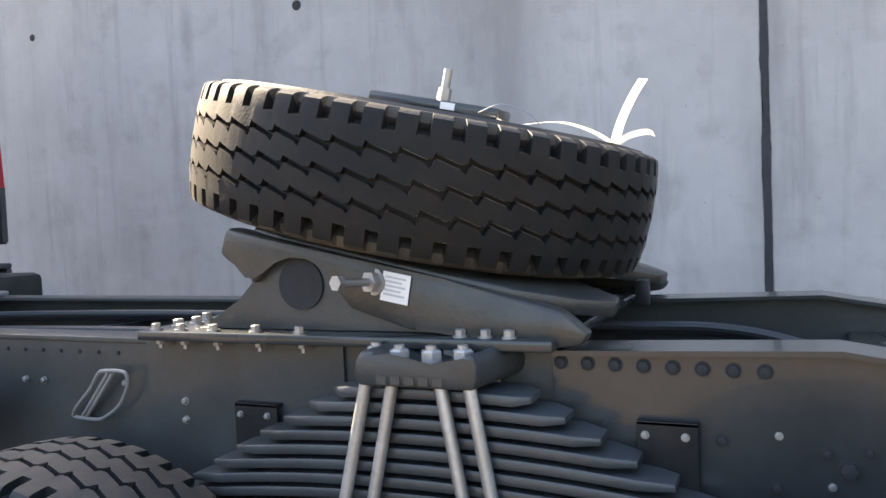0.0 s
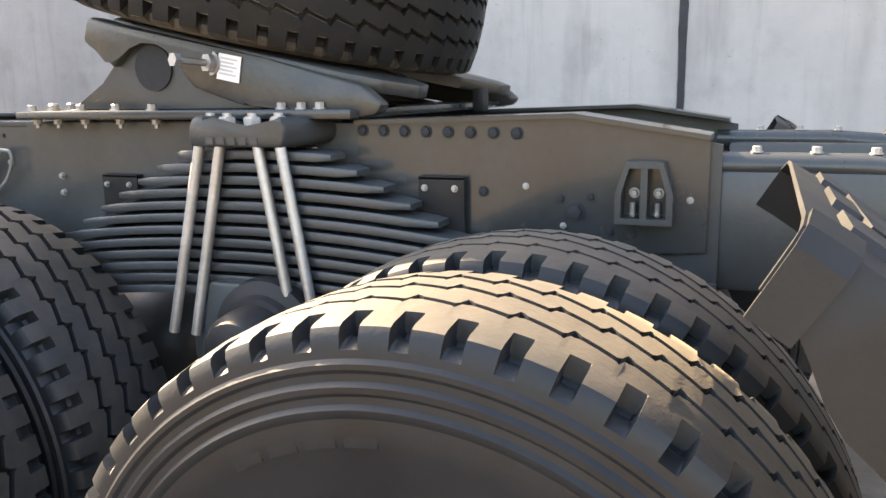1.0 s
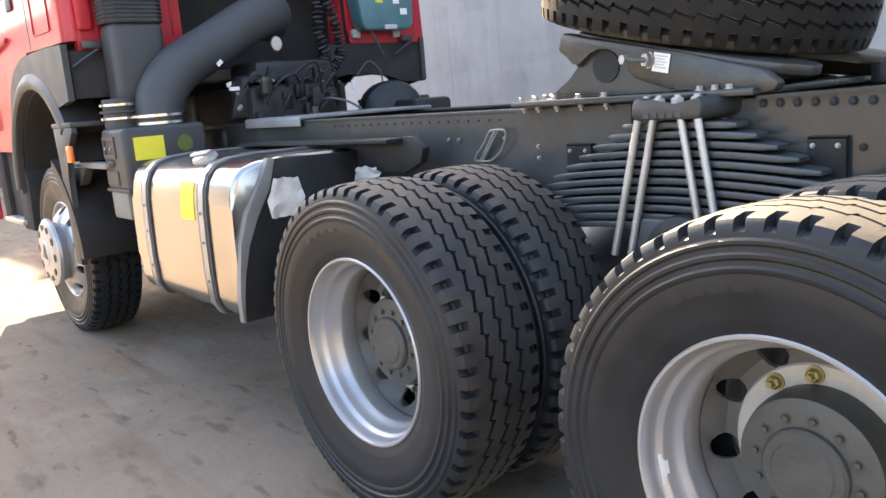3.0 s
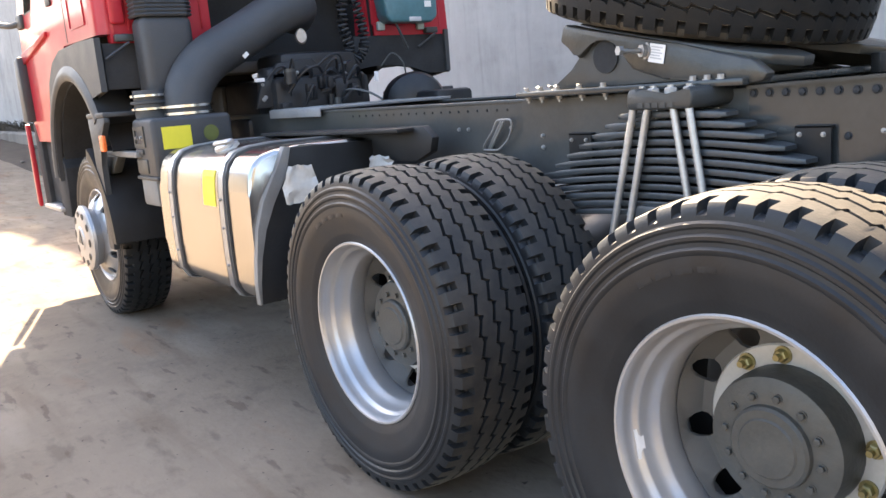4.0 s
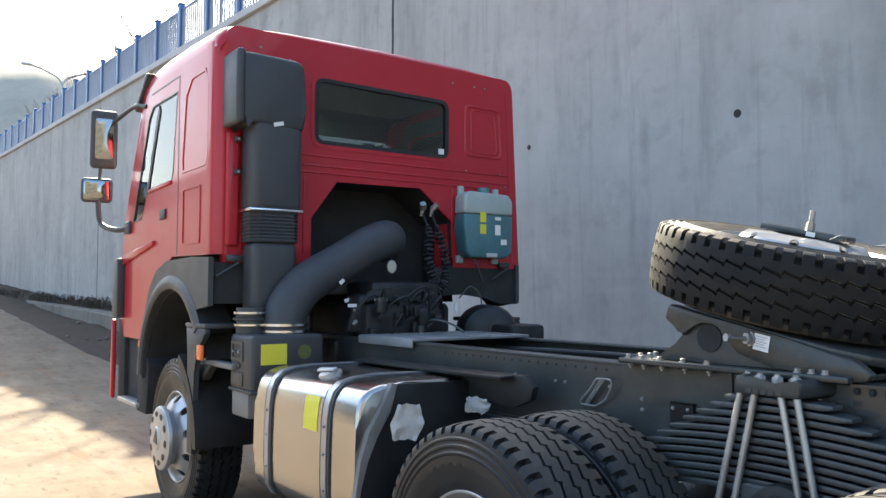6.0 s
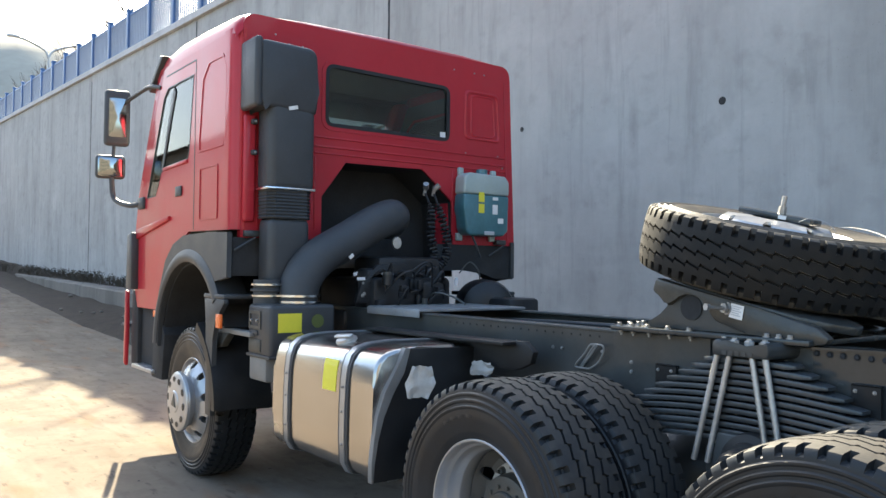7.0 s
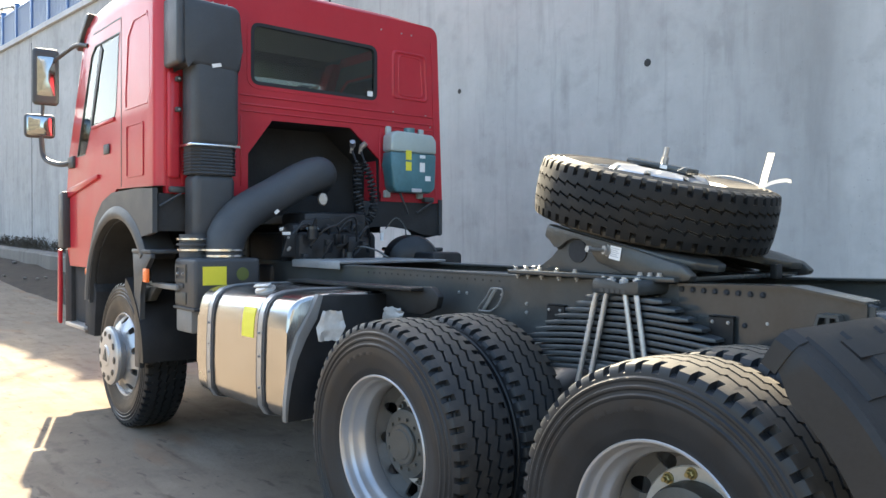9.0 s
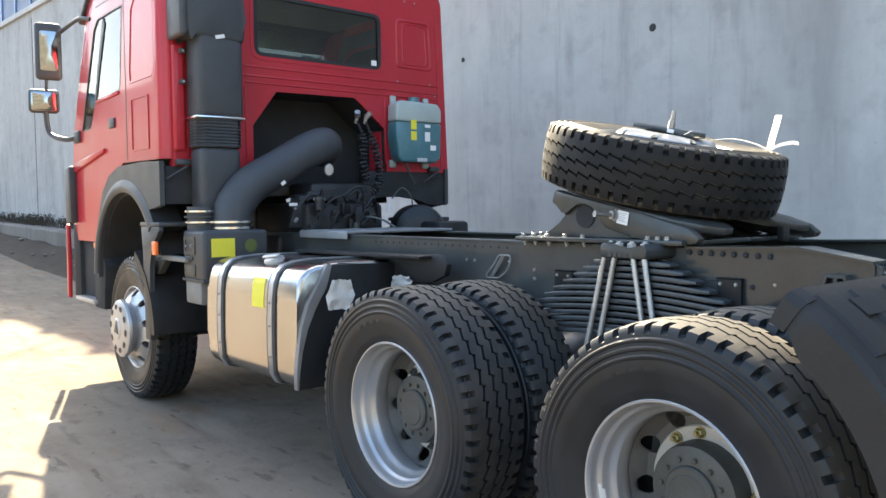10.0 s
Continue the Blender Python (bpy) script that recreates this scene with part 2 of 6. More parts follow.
thin, blend = sn.new("ShaderNodeBsdfTranslucent"), sn.new("ShaderNodeMixShader")
thin.inputs["Color"].default_value = (0.80, 0.78, 0.72, 1)
blend.inputs[0].default_value = 0.5
sl.new(sn["Principled BSDF"].outputs[0], blend.inputs[1])
sl.new(thin.outputs[0], blend.inputs[2])
sl.new(blend.outputs[0], sn["Material Output"].inputs["Surface"])
M_PAPER = mat("crumpled_white_foil", (0.40, 0.40, 0.39), 0.5, 0, 0.2, 14, 60, 0.6, 20)
M_GUARD = mat("dusty_guard_plastic", (0.017, 0.0175, 0.0185), 0.48, 0, 0.3, 6, 90, 0.07, 160, dust=0.2, dust_color=(0.036, 0.035, 0.033), spec=0.3)
M_MATT = mat("matt_black_rubber", (0.034, 0.036, 0.039), 0.8, 0, 0.3, 6, 60, 0.3, 90, spec=0.2)
M_INNER = mat("cab_trim", (0.10, 0.10, 0.10), 0.8, 0, 0.2, 5)
M_CURTAIN = mat("pale_cab_lining", (0.11, 0.108, 0.10), 0.85, 0, 0.15, 6)
M_GLASS = glass("tinted_glass", (0.84, 0.92, 0.89))
M_DGLASS = glass("dark_glass", (0.60, 0.65, 0.66))
M_MIRROR = mat("mirror_silver", (0.33, 0.34, 0.34), 0.03, 1.0, 0.02, 3)
M_CLAMP = mat("bright_steel_clamp", (0.72, 0.72, 0.72), 0.16, 1.0, 0.08, 12, 90)
# blacker than the parts are: deep shade of crowded places put into the colour
M_SHADEBLACK = mat("shade_black_casing", (0.013, 0.014, 0.016), 0.42, 0, 0.4, 9, 80, 0.3, 60, dust=0.15, dust_color=(0.05, 0.048, 0.045), spec=0.4)


# ---- building helpers ----
def root(name, at, label, category, kind="", group=""):
    ob = new(name)
    ob.location = at
    ob.empty_display_size = 0.2
    return tagged(ob, label, category, group, kind)


def mesh_from(name, bm, material, smooth=True, angle=35):
    bmesh.ops.remove_doubles(bm, verts=bm.verts, dist=1e-5)
    bmesh.ops.recalc_face_normals(bm, faces=bm.faces)
    me = bpy.data.meshes.new(name)
    bm.to_mesh(me)
    bm.free()
    me.materials.append(material)
    if smooth:
        me.polygons.foreach_set("use_smooth", [True] * len(me.polygons))
        me.set_sharp_from_angle(angle=radians(angle))
    return me


def attach(ob, parent, label=""):
    if parent is not None:
        ob.parent = parent
        ob.matrix_parent_inverse = parent.matrix_basis.inverted() if parent.parent else Matrix.Translation(-parent.location)
    if label:
        ob["label"] = label
    return ob


def part(name, bm, material, parent=None, label="", smooth=True, angle=35):
    """One mesh object, built in world coordinates, under a thing or a part."""
    return attach(new(name, mesh_from(name, bm, material, smooth, angle)), parent, label)


def put(name, mesh, m, parent, label=""):
    """One more object on a mesh that is there already, at the world pose m."""
    ob = attach(new(name, mesh), parent, label)
    ob.matrix_basis = m
    return ob


def box(bm, x0, x1, y0, y1, z0, z1, bevel=0.0, seg=2, m=None):
    g = bmesh.ops.create_cube(bm, size=1)
    vs = g["verts"]
    for v in vs:
        v.co = Vector(((x0 + x1) / 2 + v.co.x * (x1 - x0), (y0 + y1) / 2 + v.co.y * (y1 - y0), (z0 + z1) / 2 + v.co.z * (z1 - z0)))
    if bevel:
        es = list({e for v in vs for e in v.link_edges})
        r = bmesh.ops.bevel(bm, geom=es, offset=bevel, segments=seg, affect="EDGES", profile=0.5)
        vs = list({v for f in r["faces"] for v in f.verts} | {v for v in vs if v.is_valid})
    if m is not None:
        bmesh.ops.transform(bm, matrix=m, verts=vs)
    return bm


def B(*a, **k):
    return box(bmesh.new(), *a, **k)


def prism(pts, axis, a, b, bevel=0.0, bm=None, seg=2, m=None):
    """A flat outline in two coordinates, given thickness along the third axis from a to b."""
    bm = bm or bmesh.new()
    put3 = {"x": lambda p, d: (d, p[0], p[1]), "y": lambda p, d: (p[0], d, p[1]), "z": lambda p, d: (p[0], p[1], d)}[axis]
    va = [bm.verts.new(put3(p, a)) for p in pts]
    vb = [bm.verts.new(put3(p, b)) for p in pts]
    fs = [bm.faces.new(va), bm.faces.new(vb[::-1])]
    for i in range(len(pts)):
        j = (i + 1) % len(pts)
        fs.append(bm.faces.new((va[i], vb[i], vb[j], va[j])))
    vs = va + vb
    if bevel:
        es = list({e for f in fs for e in f.edges})
        r = bmesh.ops.bevel(bm, geom=es, offset=bevel, segments=seg, affect="EDGES", profile=0.5)
        vs = list({v for f in r["faces"] for v in f.verts} | {v for v in vs if v.is_valid})
    if m is not None:
        bmesh.ops.transform(bm, matrix=m, verts=vs)
    return bm


def ring_panel(outer, inner, axis, a, b, bm=None):
    """A panel with an opening: outer and inner outlines of equal count."""
    bm = bm or bmesh.new()
    put3 = {"x": lambda p, d: (d, p[0], p[1]), "y": lambda p, d: (p[0], d, p[1]), "z": lambda p, d: (p[0], p[1], d)}[axis]
    n = len(outer)
    A, I, C, D = ([bm.verts.new(put3(p, d)) for p in pts] for pts, d in ((outer, a), (inner, a), (outer, b), (inner, b)))
    for i in range(n):
        j = (i + 1) % n
        for q in ((A[i], A[j], I[j], I[i]), (C[i], D[i], D[j], C[j]), (A[i], C[i], C[j], A[j]), (I[i], I[j], D[j], D[i])):
            bm.faces.new(q)
    return bm


def rounded(corners, radii, k=6):
    """An outline with rounded corners, k points to each."""
    out = []
    n = len(corners)
    for i, (p, r) in enumerate(zip(corners, radii)):
        p, a, b = Vector(p), Vector(corners[i - 1]), Vector(corners[(i + 1) % n])
        q0, q1 = p + (a - p).normalized() * r, p + (b - p).normalized() * r
        for j in range(k):
            t = j / (k - 1)
            out.append(tuple(q0 * (1 - t) ** 2 + p * 2 * t * (1 - t) + q1 * t * t))
    return out


def rod(bm, p0, p1, r, seg=12, r1=None, caps=True):
    p0, p1 = Vector(p0), Vector(p1)
    d = p1 - p0
    q = d.to_track_quat("Z", "Y").to_matrix()
    r1 = r if r1 is None else r1
    A, C = [], []
    for i in range(seg):
        a = 2 * math.pi * i / seg
        v = Vector((math.cos(a), math.sin(a), 0))
        A.append(bm.verts.new(p0 + q @ (v * r)))
        C.append(bm.verts.new(p1 + q @ (v * r1)))
    for i in range(seg):
        j = (i + 1) % seg
        bm.faces.new((A[i], A[j], C[j], C[i]))
    if caps:
        bm.faces.new(A[::-1])
        bm.faces.new(C)
    return bm


def R(*a, **k):
    return rod(bmesh.new(), *a, **k)


def spline(pts, n=10):
    """Points along a smooth curve through pts."""
    P = [Vector(p) for p in pts]
    P = [P[0] * 2 - P[1]] + P + [P[-1] * 2 - P[-2]]
    out = []
    for i in range(1, len(P) - 2):
        for k in range(n):
            t = k / n
            a, b, c, d = P[i - 1:i + 3]
            out.append(0.5 * (2 * b + (c - a) * t + (2 * a - 5 * b + 4 * c - d) * t * t + (3 * b - a - 3 * c + d) * t ** 3))
    return out + [P[-2]]


def pipe(bm, pts, r, seg=12, radii=None, caps=True):
    """A tube along points, with one radius or one for each point."""
    pts = [Vector(p) for p in pts]
    rings, up = [], None
    for i, p in enumerate(pts):
        d = (pts[min(i + 1, len(pts) - 1)] - pts[max(i - 1, 0)]).normalized()
        if up is None:
            up = d.orthogonal().normalized()
        up = (up - d * up.dot(d)).normalized()
        s = d.cross(up)
        rr = radii[i] if radii else r
        rings.append([bm.verts.new(p + (up * math.cos(2 * math.pi * k / seg) + s * math.sin(2 * math.pi * k / seg)) * rr) for k in range(seg)])
    for a, b in zip(rings, rings[1:]):
        for k in range(seg):
            j = (k + 1) % seg
            bm.faces.new((a[k], a[j], b[j], b[k]))
    if caps:
        bm.faces.new(rings[0][::-1])
        bm.faces.new(rings[-1])
    return bm


def lathe(bm, prof, seg=48, closed=False, m=None):
    """Turns (radius, y) round the y axis."""
    rings = []
    for r, y in prof:
        rings.append([bm.verts.new((r * math.cos(2 * math.pi * k / seg), y, r * math.sin(2 * math.pi * k / seg))) for k in range(seg)])
    pairs = list(zip(rings, rings[1:])) + ([(rings[-1], rings[0])] if closed else [])
    for a, b in pairs:
        for k in range(seg):
            j = (k + 1) % seg
            bm.faces.new((a[k], a[j], b[j], b[k]))
    if m is not None:
        bmesh.ops.transform(bm, matrix=m, verts=[v for r in rings for v in r])
    return bm


def bolt_mesh(name, r, h, material, stud=0.0):
    """A hexagon head on a washer, its foot at the origin, pointing to +z."""
    bm = bmesh.new()
    rod(bm, (0, 0, 0), (0, 0, h * 0.2), r * 1.35, 16)
    rod(bm, (0, 0, h * 0.2), (0, 0, h * 0.9), r, 6)
    rod(bm, (0, 0, h * 0.9), (0, 0, h), r, 6, r * 0.8)
    if stud:
        rod(bm, (0, 0, h), (0, 0, h + stud), r * 0.5, 10)
    return mesh_from(name, bm, material, True, 25)


BOLT = bolt_mesh("bolt", 0.0115, 0.016, M_ZINC)
NUT = bolt_mesh("nut", 0.012, 0.014, M_ZINC, 0.010)
DARK_BOLT = bolt_mesh("rivet_bolt", 0.010, 0.008, M_MATT)
BIG_NUT = bolt_mesh("ubolt_nut", 0.021, 0.034, M_UBOLT, 0.008)
GREY_NUT = bolt_mesh("wheel_nut", 0.018, 0.024, M_HUB, 0.016)
GOLD_NUT = bolt_mesh("wheel_nut", 0.018, 0.024, M_BRASS, 0.016)
DOWN = pose(0, 0, 0, 180, 0, 0)
OUT = pose(0, 0, 0, 90, 0, 0)      # +z turned to -y

# ---- the setting ----
WALL_Y = 3.55


def ground_z(x):
    return max(0.0, (-x - 14.0)) * 0.048


def wall_top(x):
    return 7.24 + (-x - 14.6) * 0.035


# the wall runs a little towards the road as it goes ahead
WM = Matrix.Translation((-4, WALL_Y, 0)) @ pose(0, 0, 0, 0, 0, 1.6) @ Matrix.Translation((4, -WALL_Y, 0))


def turned(bm):
    bmesh.ops.transform(bm, matrix=WM, verts=bm.verts)
    return bm


def edge_y(x):
    """Where the concrete of the road ends and bare soil begins."""
    return 0.98 if x < -9 else 0.98 - (x + 9) * 0.06


bm = bmesh.new()
xs = [-2500, -700, -300, -160, -110, -80, -60, -45, -35, -28, -22, -17, -13, -10, -8, -6, -3, 0, 3, 8, 20, 60, 200, 700, 2500]
ys = [-2500, -600, -150, -40, -15, -6, -3, -1, 0.5, 2, 3.45, 3.9, 60, 400, 2500]
grid = [[bm.verts.new((x, y, ground_z(max(x, -110)))) for y in ys] for x in xs]
for a, b in zip(grid, grid[1:]):
    for k in range(len(ys) - 1):
        bm.faces.new((a[k], b[k], b[k + 1], a[k + 1]))
ground = part("ground", bm, M_ROAD)
tagged(ground, "pale dusty concrete yard and road with earthy stains", "ground", kind="structure")

def ledge_foot(x):
    return 0.46 + max(0, -x - 19.6) * 0.027


def ledge_top(x):
    return 0.86 + max(0, -x - 19.8) * 0.018 if x < -19.8 else 0.86 - (x + 19.8) * 0.01


# a strip of bare soil heaped up against the wall
bm = bmesh.new()
rows = []
for i in range(120):
    x = -5.6 - i * 0.6 - (i * i) * 0.004
    row = []
    for k in range(13):
        f = k / 12
        y0 = edge_y(x) + 0.10 * noise.noise((x * 0.9, 3, 0))
        y = y0 + ((WM @ Vector((x, WALL_Y + 0.02, 0))).y - y0) * f
        top = ledge_foot(x) - ground_z(x)
        h = 0.015 + max(top, 0.03) * min(1, f / 0.52) ** 1.3 + 0.10 * min(f, 0.5) * noise.noise((x * 0.8, y * 1.5, 1)) + 0.07 * f * noise.noise((x * 3, y * 4, 2))
        if f > 0.8:
            h += 0.38
        row.append(bm.verts.new((x, y, ground_z(x) + (h if k else -0.02))))
    rows.append(row)
for a, b in zip(rows, rows[1:]):
    for k in range(12):
        bm.faces.new((a[k], a[k + 1], b[k + 1], b[k]))
soil = part("soil_strip", bm, M_SOIL)
tagged(soil, "strip of dark bare soil along the foot of the wall", "soil", kind="structure")

# a low concrete kerb that stands in the soil before the wall
bm = bmesh.new()
rows = []
for i in range(110):
    x = -9.5 - i * 0.42
    z = ledge_top(x) + 0.02 * noise.noise((x * 0.7, 0, 5))
    y = 2.30 + 0.04 * noise.noise((x * 0.9, 4, 0))
    c = 0.04 + 0.03 * noise.noise((x * 2.1, 1, 9))
    back = (WM @ Vector((x, WALL_Y, 0))).y - 0.12
    rows.append([bm.verts.new((x, *p)) for p in ((y - 0.02, z - 0.75), (y - 0.01 + c * 0.4, z - c), (y + c, z), (back, z + 0.03), (back + 0.02, z - 0.75))])
for a, b in zip(rows, rows[1:]):
    for k in range(4):
        bm.faces.new((a[k], a[k + 1], b[k + 1], b[k]))
bm.faces.new(rows[0])
bm.faces.new(rows[-1][::-1])
kerb = part("footing_ledge", bm, M_LEDGE)
tagged(kerb, "low pale concrete ledge at the foot of the wall", "ledge", kind="structure")

# the retaining wall: cast panels between dark joints
wall = prism([(-75, -0.3), (28, -0.3), (28, wall_top(28) - 0.1), (-75, wall_top(-75) - 0.1)], "y", WALL_Y + 0.014, WALL_Y + 0.69)
wall = part("wall_north", turned(wall), M_JOINT, smooth=False)
tagged(wall, "tall grey cast-concrete retaining wall with water stains", "wall", kind="structure")
joints = [27.0, 18.0, 9.3, 0.49, -8.58, -16.4, -25.1, -33.5, -43.2, -50.0, -59.0, -74]
for a, b in zip(joints, joints[1:]):
    g = 0.02
    pts = [(b + g, -0.3), (a - g, -0.3), (a - g, wall_top(a) - 0.16), (b + g, wall_top(b) - 0.16)]
    part("panel", turned(prism(pts, "y", WALL_Y, WALL_Y + 0.3, 0.012)), M_WALL, wall, smooth=False)
    pts = [(b, wall_top(b) - 0.16), (a, wall_top(a) - 0.16), (a, wall_top(a)), (b, wall_top(b))]
    part("coping", turned(prism(pts, "y", WALL_Y - 0.09, WALL_Y + 0.7, 0.015)), M_COPING, wall, "projecting concrete coping", smooth=False)
for x in (0.49, -8.58, -16.4, -25.1):
    bm = bmesh.new()
    rows = []
    for k in range(150):
        z = 0.05 * k - 0.2
        if z > wall_top(x) - 0.17:
            break
        l = x - 0.026 - 0.012 * noise.noise((x, z * 3.1, 0)) - 0.008 * noise.noise((x, z * 11, 3))
        r = x + 0.024 + 0.014 * noise.noise((x, z * 2.3, 7)) + 0.008 * noise.noise((x, z * 13, 5))
        rows.append([bm.verts.new(p) for p in ((l, WALL_Y + 0.01, z), (l + 0.004, WALL_Y - 0.003, z), (r - 0.004, WALL_Y - 0.003, z), (r, WALL_Y + 0.01, z))])
    for a, b in zip(rows, rows[1:]):
        for k in range(3):
            bm.faces.new((a[k], a[k + 1], b[k + 1], b[k]))
    part("joint_sealant", turned(bm), M_JOINT, wall, "dark uneven joint sealant")
# shallow dark buttons on the wall face, with the holes' shade as colour
cup = mesh_from("tie_hole", lathe(bmesh.new(), [(0.036, 0.004), (0.034, -0.002), (0.028, -0.003), (0.0, -0.0025)], 16), M_HOLE)
for x, z, s in ((-2.863, 3.13, 1.15), (-5.634, 3.21, 0.9), (-11.3, 3.2, 1), (-14.2, 3.2, 1), (2.9, 3.1, 1), (-2.9, 5.4, 0.8), (-5.7, 5.5, 0.8), (1.6, 2.3, 0.5)):
    put("tie_hole", cup, WM @ Matrix.Translation((x, WALL_Y, z)) @ Matrix.Diagonal((s, 1, s, 1)), wall)

# the blue railing on the wall
fence = root("railing", (-20, WALL_Y + 0.2, 7), "blue steel railing with pale blue balusters on the wall top", "fence")
PITCH = 1.80
post = mesh_from("post", B(-0.085, 0.085, -0.06, 0.06, 0, 1.17, 0.01), M_FENCE)
cap = mesh_from("post_cap", prism([(-0.095, -0.08), (0.095, -0.08), (0.095, 0.08), (-0.095, 0.08)], "z", 1.17, 1.21, 0.012), M_FENCE)
bal = mesh_from("baluster", B(-0.02, 0.02, -0.016, 0.016, 0.10, 1.02), M_BAL, False)
far = bmesh.new()
for i in range(48):
    x = -14.55 + 14 * PITCH - i * PITCH
    z = wall_top(x)
    y = WALL_Y + 0.1
    p = put("post", post, WM @ Matrix.Translation((x, y, z)), fence)
    c = new("post_cap", cap)
    c.parent = p
    zn = wall_top(x - PITCH)
    for h in (0.06, 1.02):
        bm = prism([(x - PITCH + 0.06, zn + h), (x - 0.06, z + h), (x - 0.06, z + h + 0.05), (x - PITCH + 0.06, zn + h + 0.05)], "y", y - 0.02, y + 0.02)
        part("rail", turned(bm), M_FENCE, fence, smooth=False)
    for k in range(1, 13):
        bx = x - PITCH * k / 13
        if 12 <= i <= 25:
            put("baluster", bal, WM @ Matrix.Translation((bx, y, wall_top(bx))), fence)
        else:
            w = wall_top(bx)
            box(far, bx - 0.02, bx + 0.02, y - 0.016, y + 0.016, w + 0.10, w + 1.02)
ob = part("balusters_beyond", turned(far), M_BAL, fence, smooth=False)
ob["kind"] = "stuff"


def twigs(bm, base, h, n, seed, spread=0.5):
    rnd = random.Random(seed)

    def grow(p, d, length, r, depth):
        q = p + d * length
        mid = p + d * length * 0.5 + Vector((rnd.uniform(-1, 1), rnd.uniform(-1, 1), rnd.uniform(-1, 1))) * length * 0.08
        pipe(bm, [p, mid, q], r, 5, [r, r * 0.8, r * 0.6], caps=False)
        if depth:
            for _ in range(rnd.randint(2, 3)):
                e = (d + Vector((rnd.uniform(-1, 1), rnd.uniform(-1, 1), rnd.uniform(-0.2, 0.8))) * spread).normalized()
                grow(p + d * length * rnd.uniform(0.5, 1), e, length * rnd.uniform(0.45, 0.75), r * 0.6, depth - 1)

    for _ in range(n):
        grow(Vector(base), Vector((rnd.uniform(-0.3, 0.3), rnd.uniform(-0.3, 0.3), 1)).normalized(), h * rnd.uniform(0.35, 0.5), 0.0085 * h, 3)
    return bm


for i, (x, y, h, n) in enumerate([(-17.8, 4.25, 2.7, 1), (-19.6, 4.3, 2.5, 1), (-22.2, 4.3, 2.4, 2), (-24.6, 4.3, 2.4, 2), (-26.4, 4.4, 2.2, 1), (-29.8, 4.4, 2.4, 2), (-33, 4.6, 2.3, 2), (-36.5, 4.6, 2.3, 2), (-45, 6, 2.8, 2),
                                  (-52, 6.5, 3.5, 2), (-58, 7.5, 3.2, 2), (-66, 7, 4.2, 3), (-72, 8, 4.6, 3)]):
    t = part("bare_shrub", twigs(bmesh.new(), (x, y + 0.028 * (x + 4), wall_top(x) - 0.25), h * 1.55, n, 40 + i), M_TWIG)
    tagged(t, "leafless grey-brown shrub with thin twigs behind the railing", "shrub", group="shrubs behind the railing")
rnd = random.Random(5)
bm = bmesh.new()
for i in range(26):
    x = -9.0 - i * 1.7 - rnd.random() * 1.5
    for _ in range(50 if i % 3 else 90):
        a = rnd.uniform(0, 6.28)
        d = Vector((math.cos(a) * 0.6, math.sin(a) * 0.4, 1)).normalized()
        p = Vector((x + rnd.gauss(0, 0.7), (WM @ Vector((x, WALL_Y, 0))).y - 0.22 + min(0.1, rnd.gauss(0, 0.10)), ledge_top(x) + 0.02))
        L = rnd.uniform(0.12, 0.40)
        pipe(bm, [p, p + d * L * 0.5, p + d * L + Vector((d.x, d.y, -0.2)) * L * 0.3], 0.01, 4, [0.012, 0.009, 0.003], caps=False)
        for _ in range(5):
            c = p + d * L * rnd.uniform(0.3, 1)
            u = Vector((rnd.uniform(-1, 1), rnd.uniform(-1, 1), rnd.uniform(-0.5, 1))).normalized() * rnd.uniform(0.03, 0.07)
            w = u.orthogonal().normalized() * 0.018
            bm.faces.new([bm.verts.new(c), bm.verts.new(c + u * 0.5 + w), bm.verts.new(c + u), bm.verts.new(c + u * 0.5 - w)])
weeds = part("dry_weeds", bm, M_WEED, smooth=False)
tagged(weeds, "low dry dark weeds along the wall foot", "weeds", kind="stuff")

# far: hill and a street lamp
bm = bmesh.new()
rows = []
for i in range(50):
    y = -160 + i * 12
    row = []
    for k in range(14):
        x = -260 - k * 22
        h = 112 * math.exp(-((y - 80) / 120) ** 2) * math.exp(-((x + 430) / 110) ** 2) + 34 * math.exp(-((y + 60) / 60) ** 2) * math.exp(-((x + 480) / 90) ** 2)
        row.append(bm.verts.new((x, y, h * (1 + 0.06 * noise.noise((x * 0.03, y * 0.03, 4))) - 1)))
    rows.append(row)
for a, b in zip(rows, rows[1:]):
    for k in range(13):
        bm.faces.new((a[k], a[k + 1], b[k + 1], b[k]))
hill = part("hill", bm, M_HILL)
tagged(hill, "pale hazy hill far behind the railing", "hill", kind="structure")
LX, LY = -48.7, 6.0
lamp = root("street_lamp", (LX, LY, 7.9), "slender grey street lamp with two curved arms", "street lamp")
part("pole", R((LX, LY, 7.9), (LX, LY, 13.5), 0.09, 10, 0.06), M_LAMPPOST, lamp)
for s, L in ((-1, 1.85), (1, 1.8)):
    bm = pipe(bmesh.new(), spline([(LX, LY, 13.3), (LX, LY + s * 0.25, 13.75), (LX, LY + s * L * 0.6, 14.15), (LX, LY + s * L, 14.3)], 6), 0.065, 8)
    arm = part("arm", bm, M_LAMPPOST, lamp)
    part("lamp_head", B(LX - 0.12, LX + 0.12, LY + s * L - 0.3, LY + s * L + 0.3, 14.22, 14.36, 0.04), M_LAMPPOST, arm)

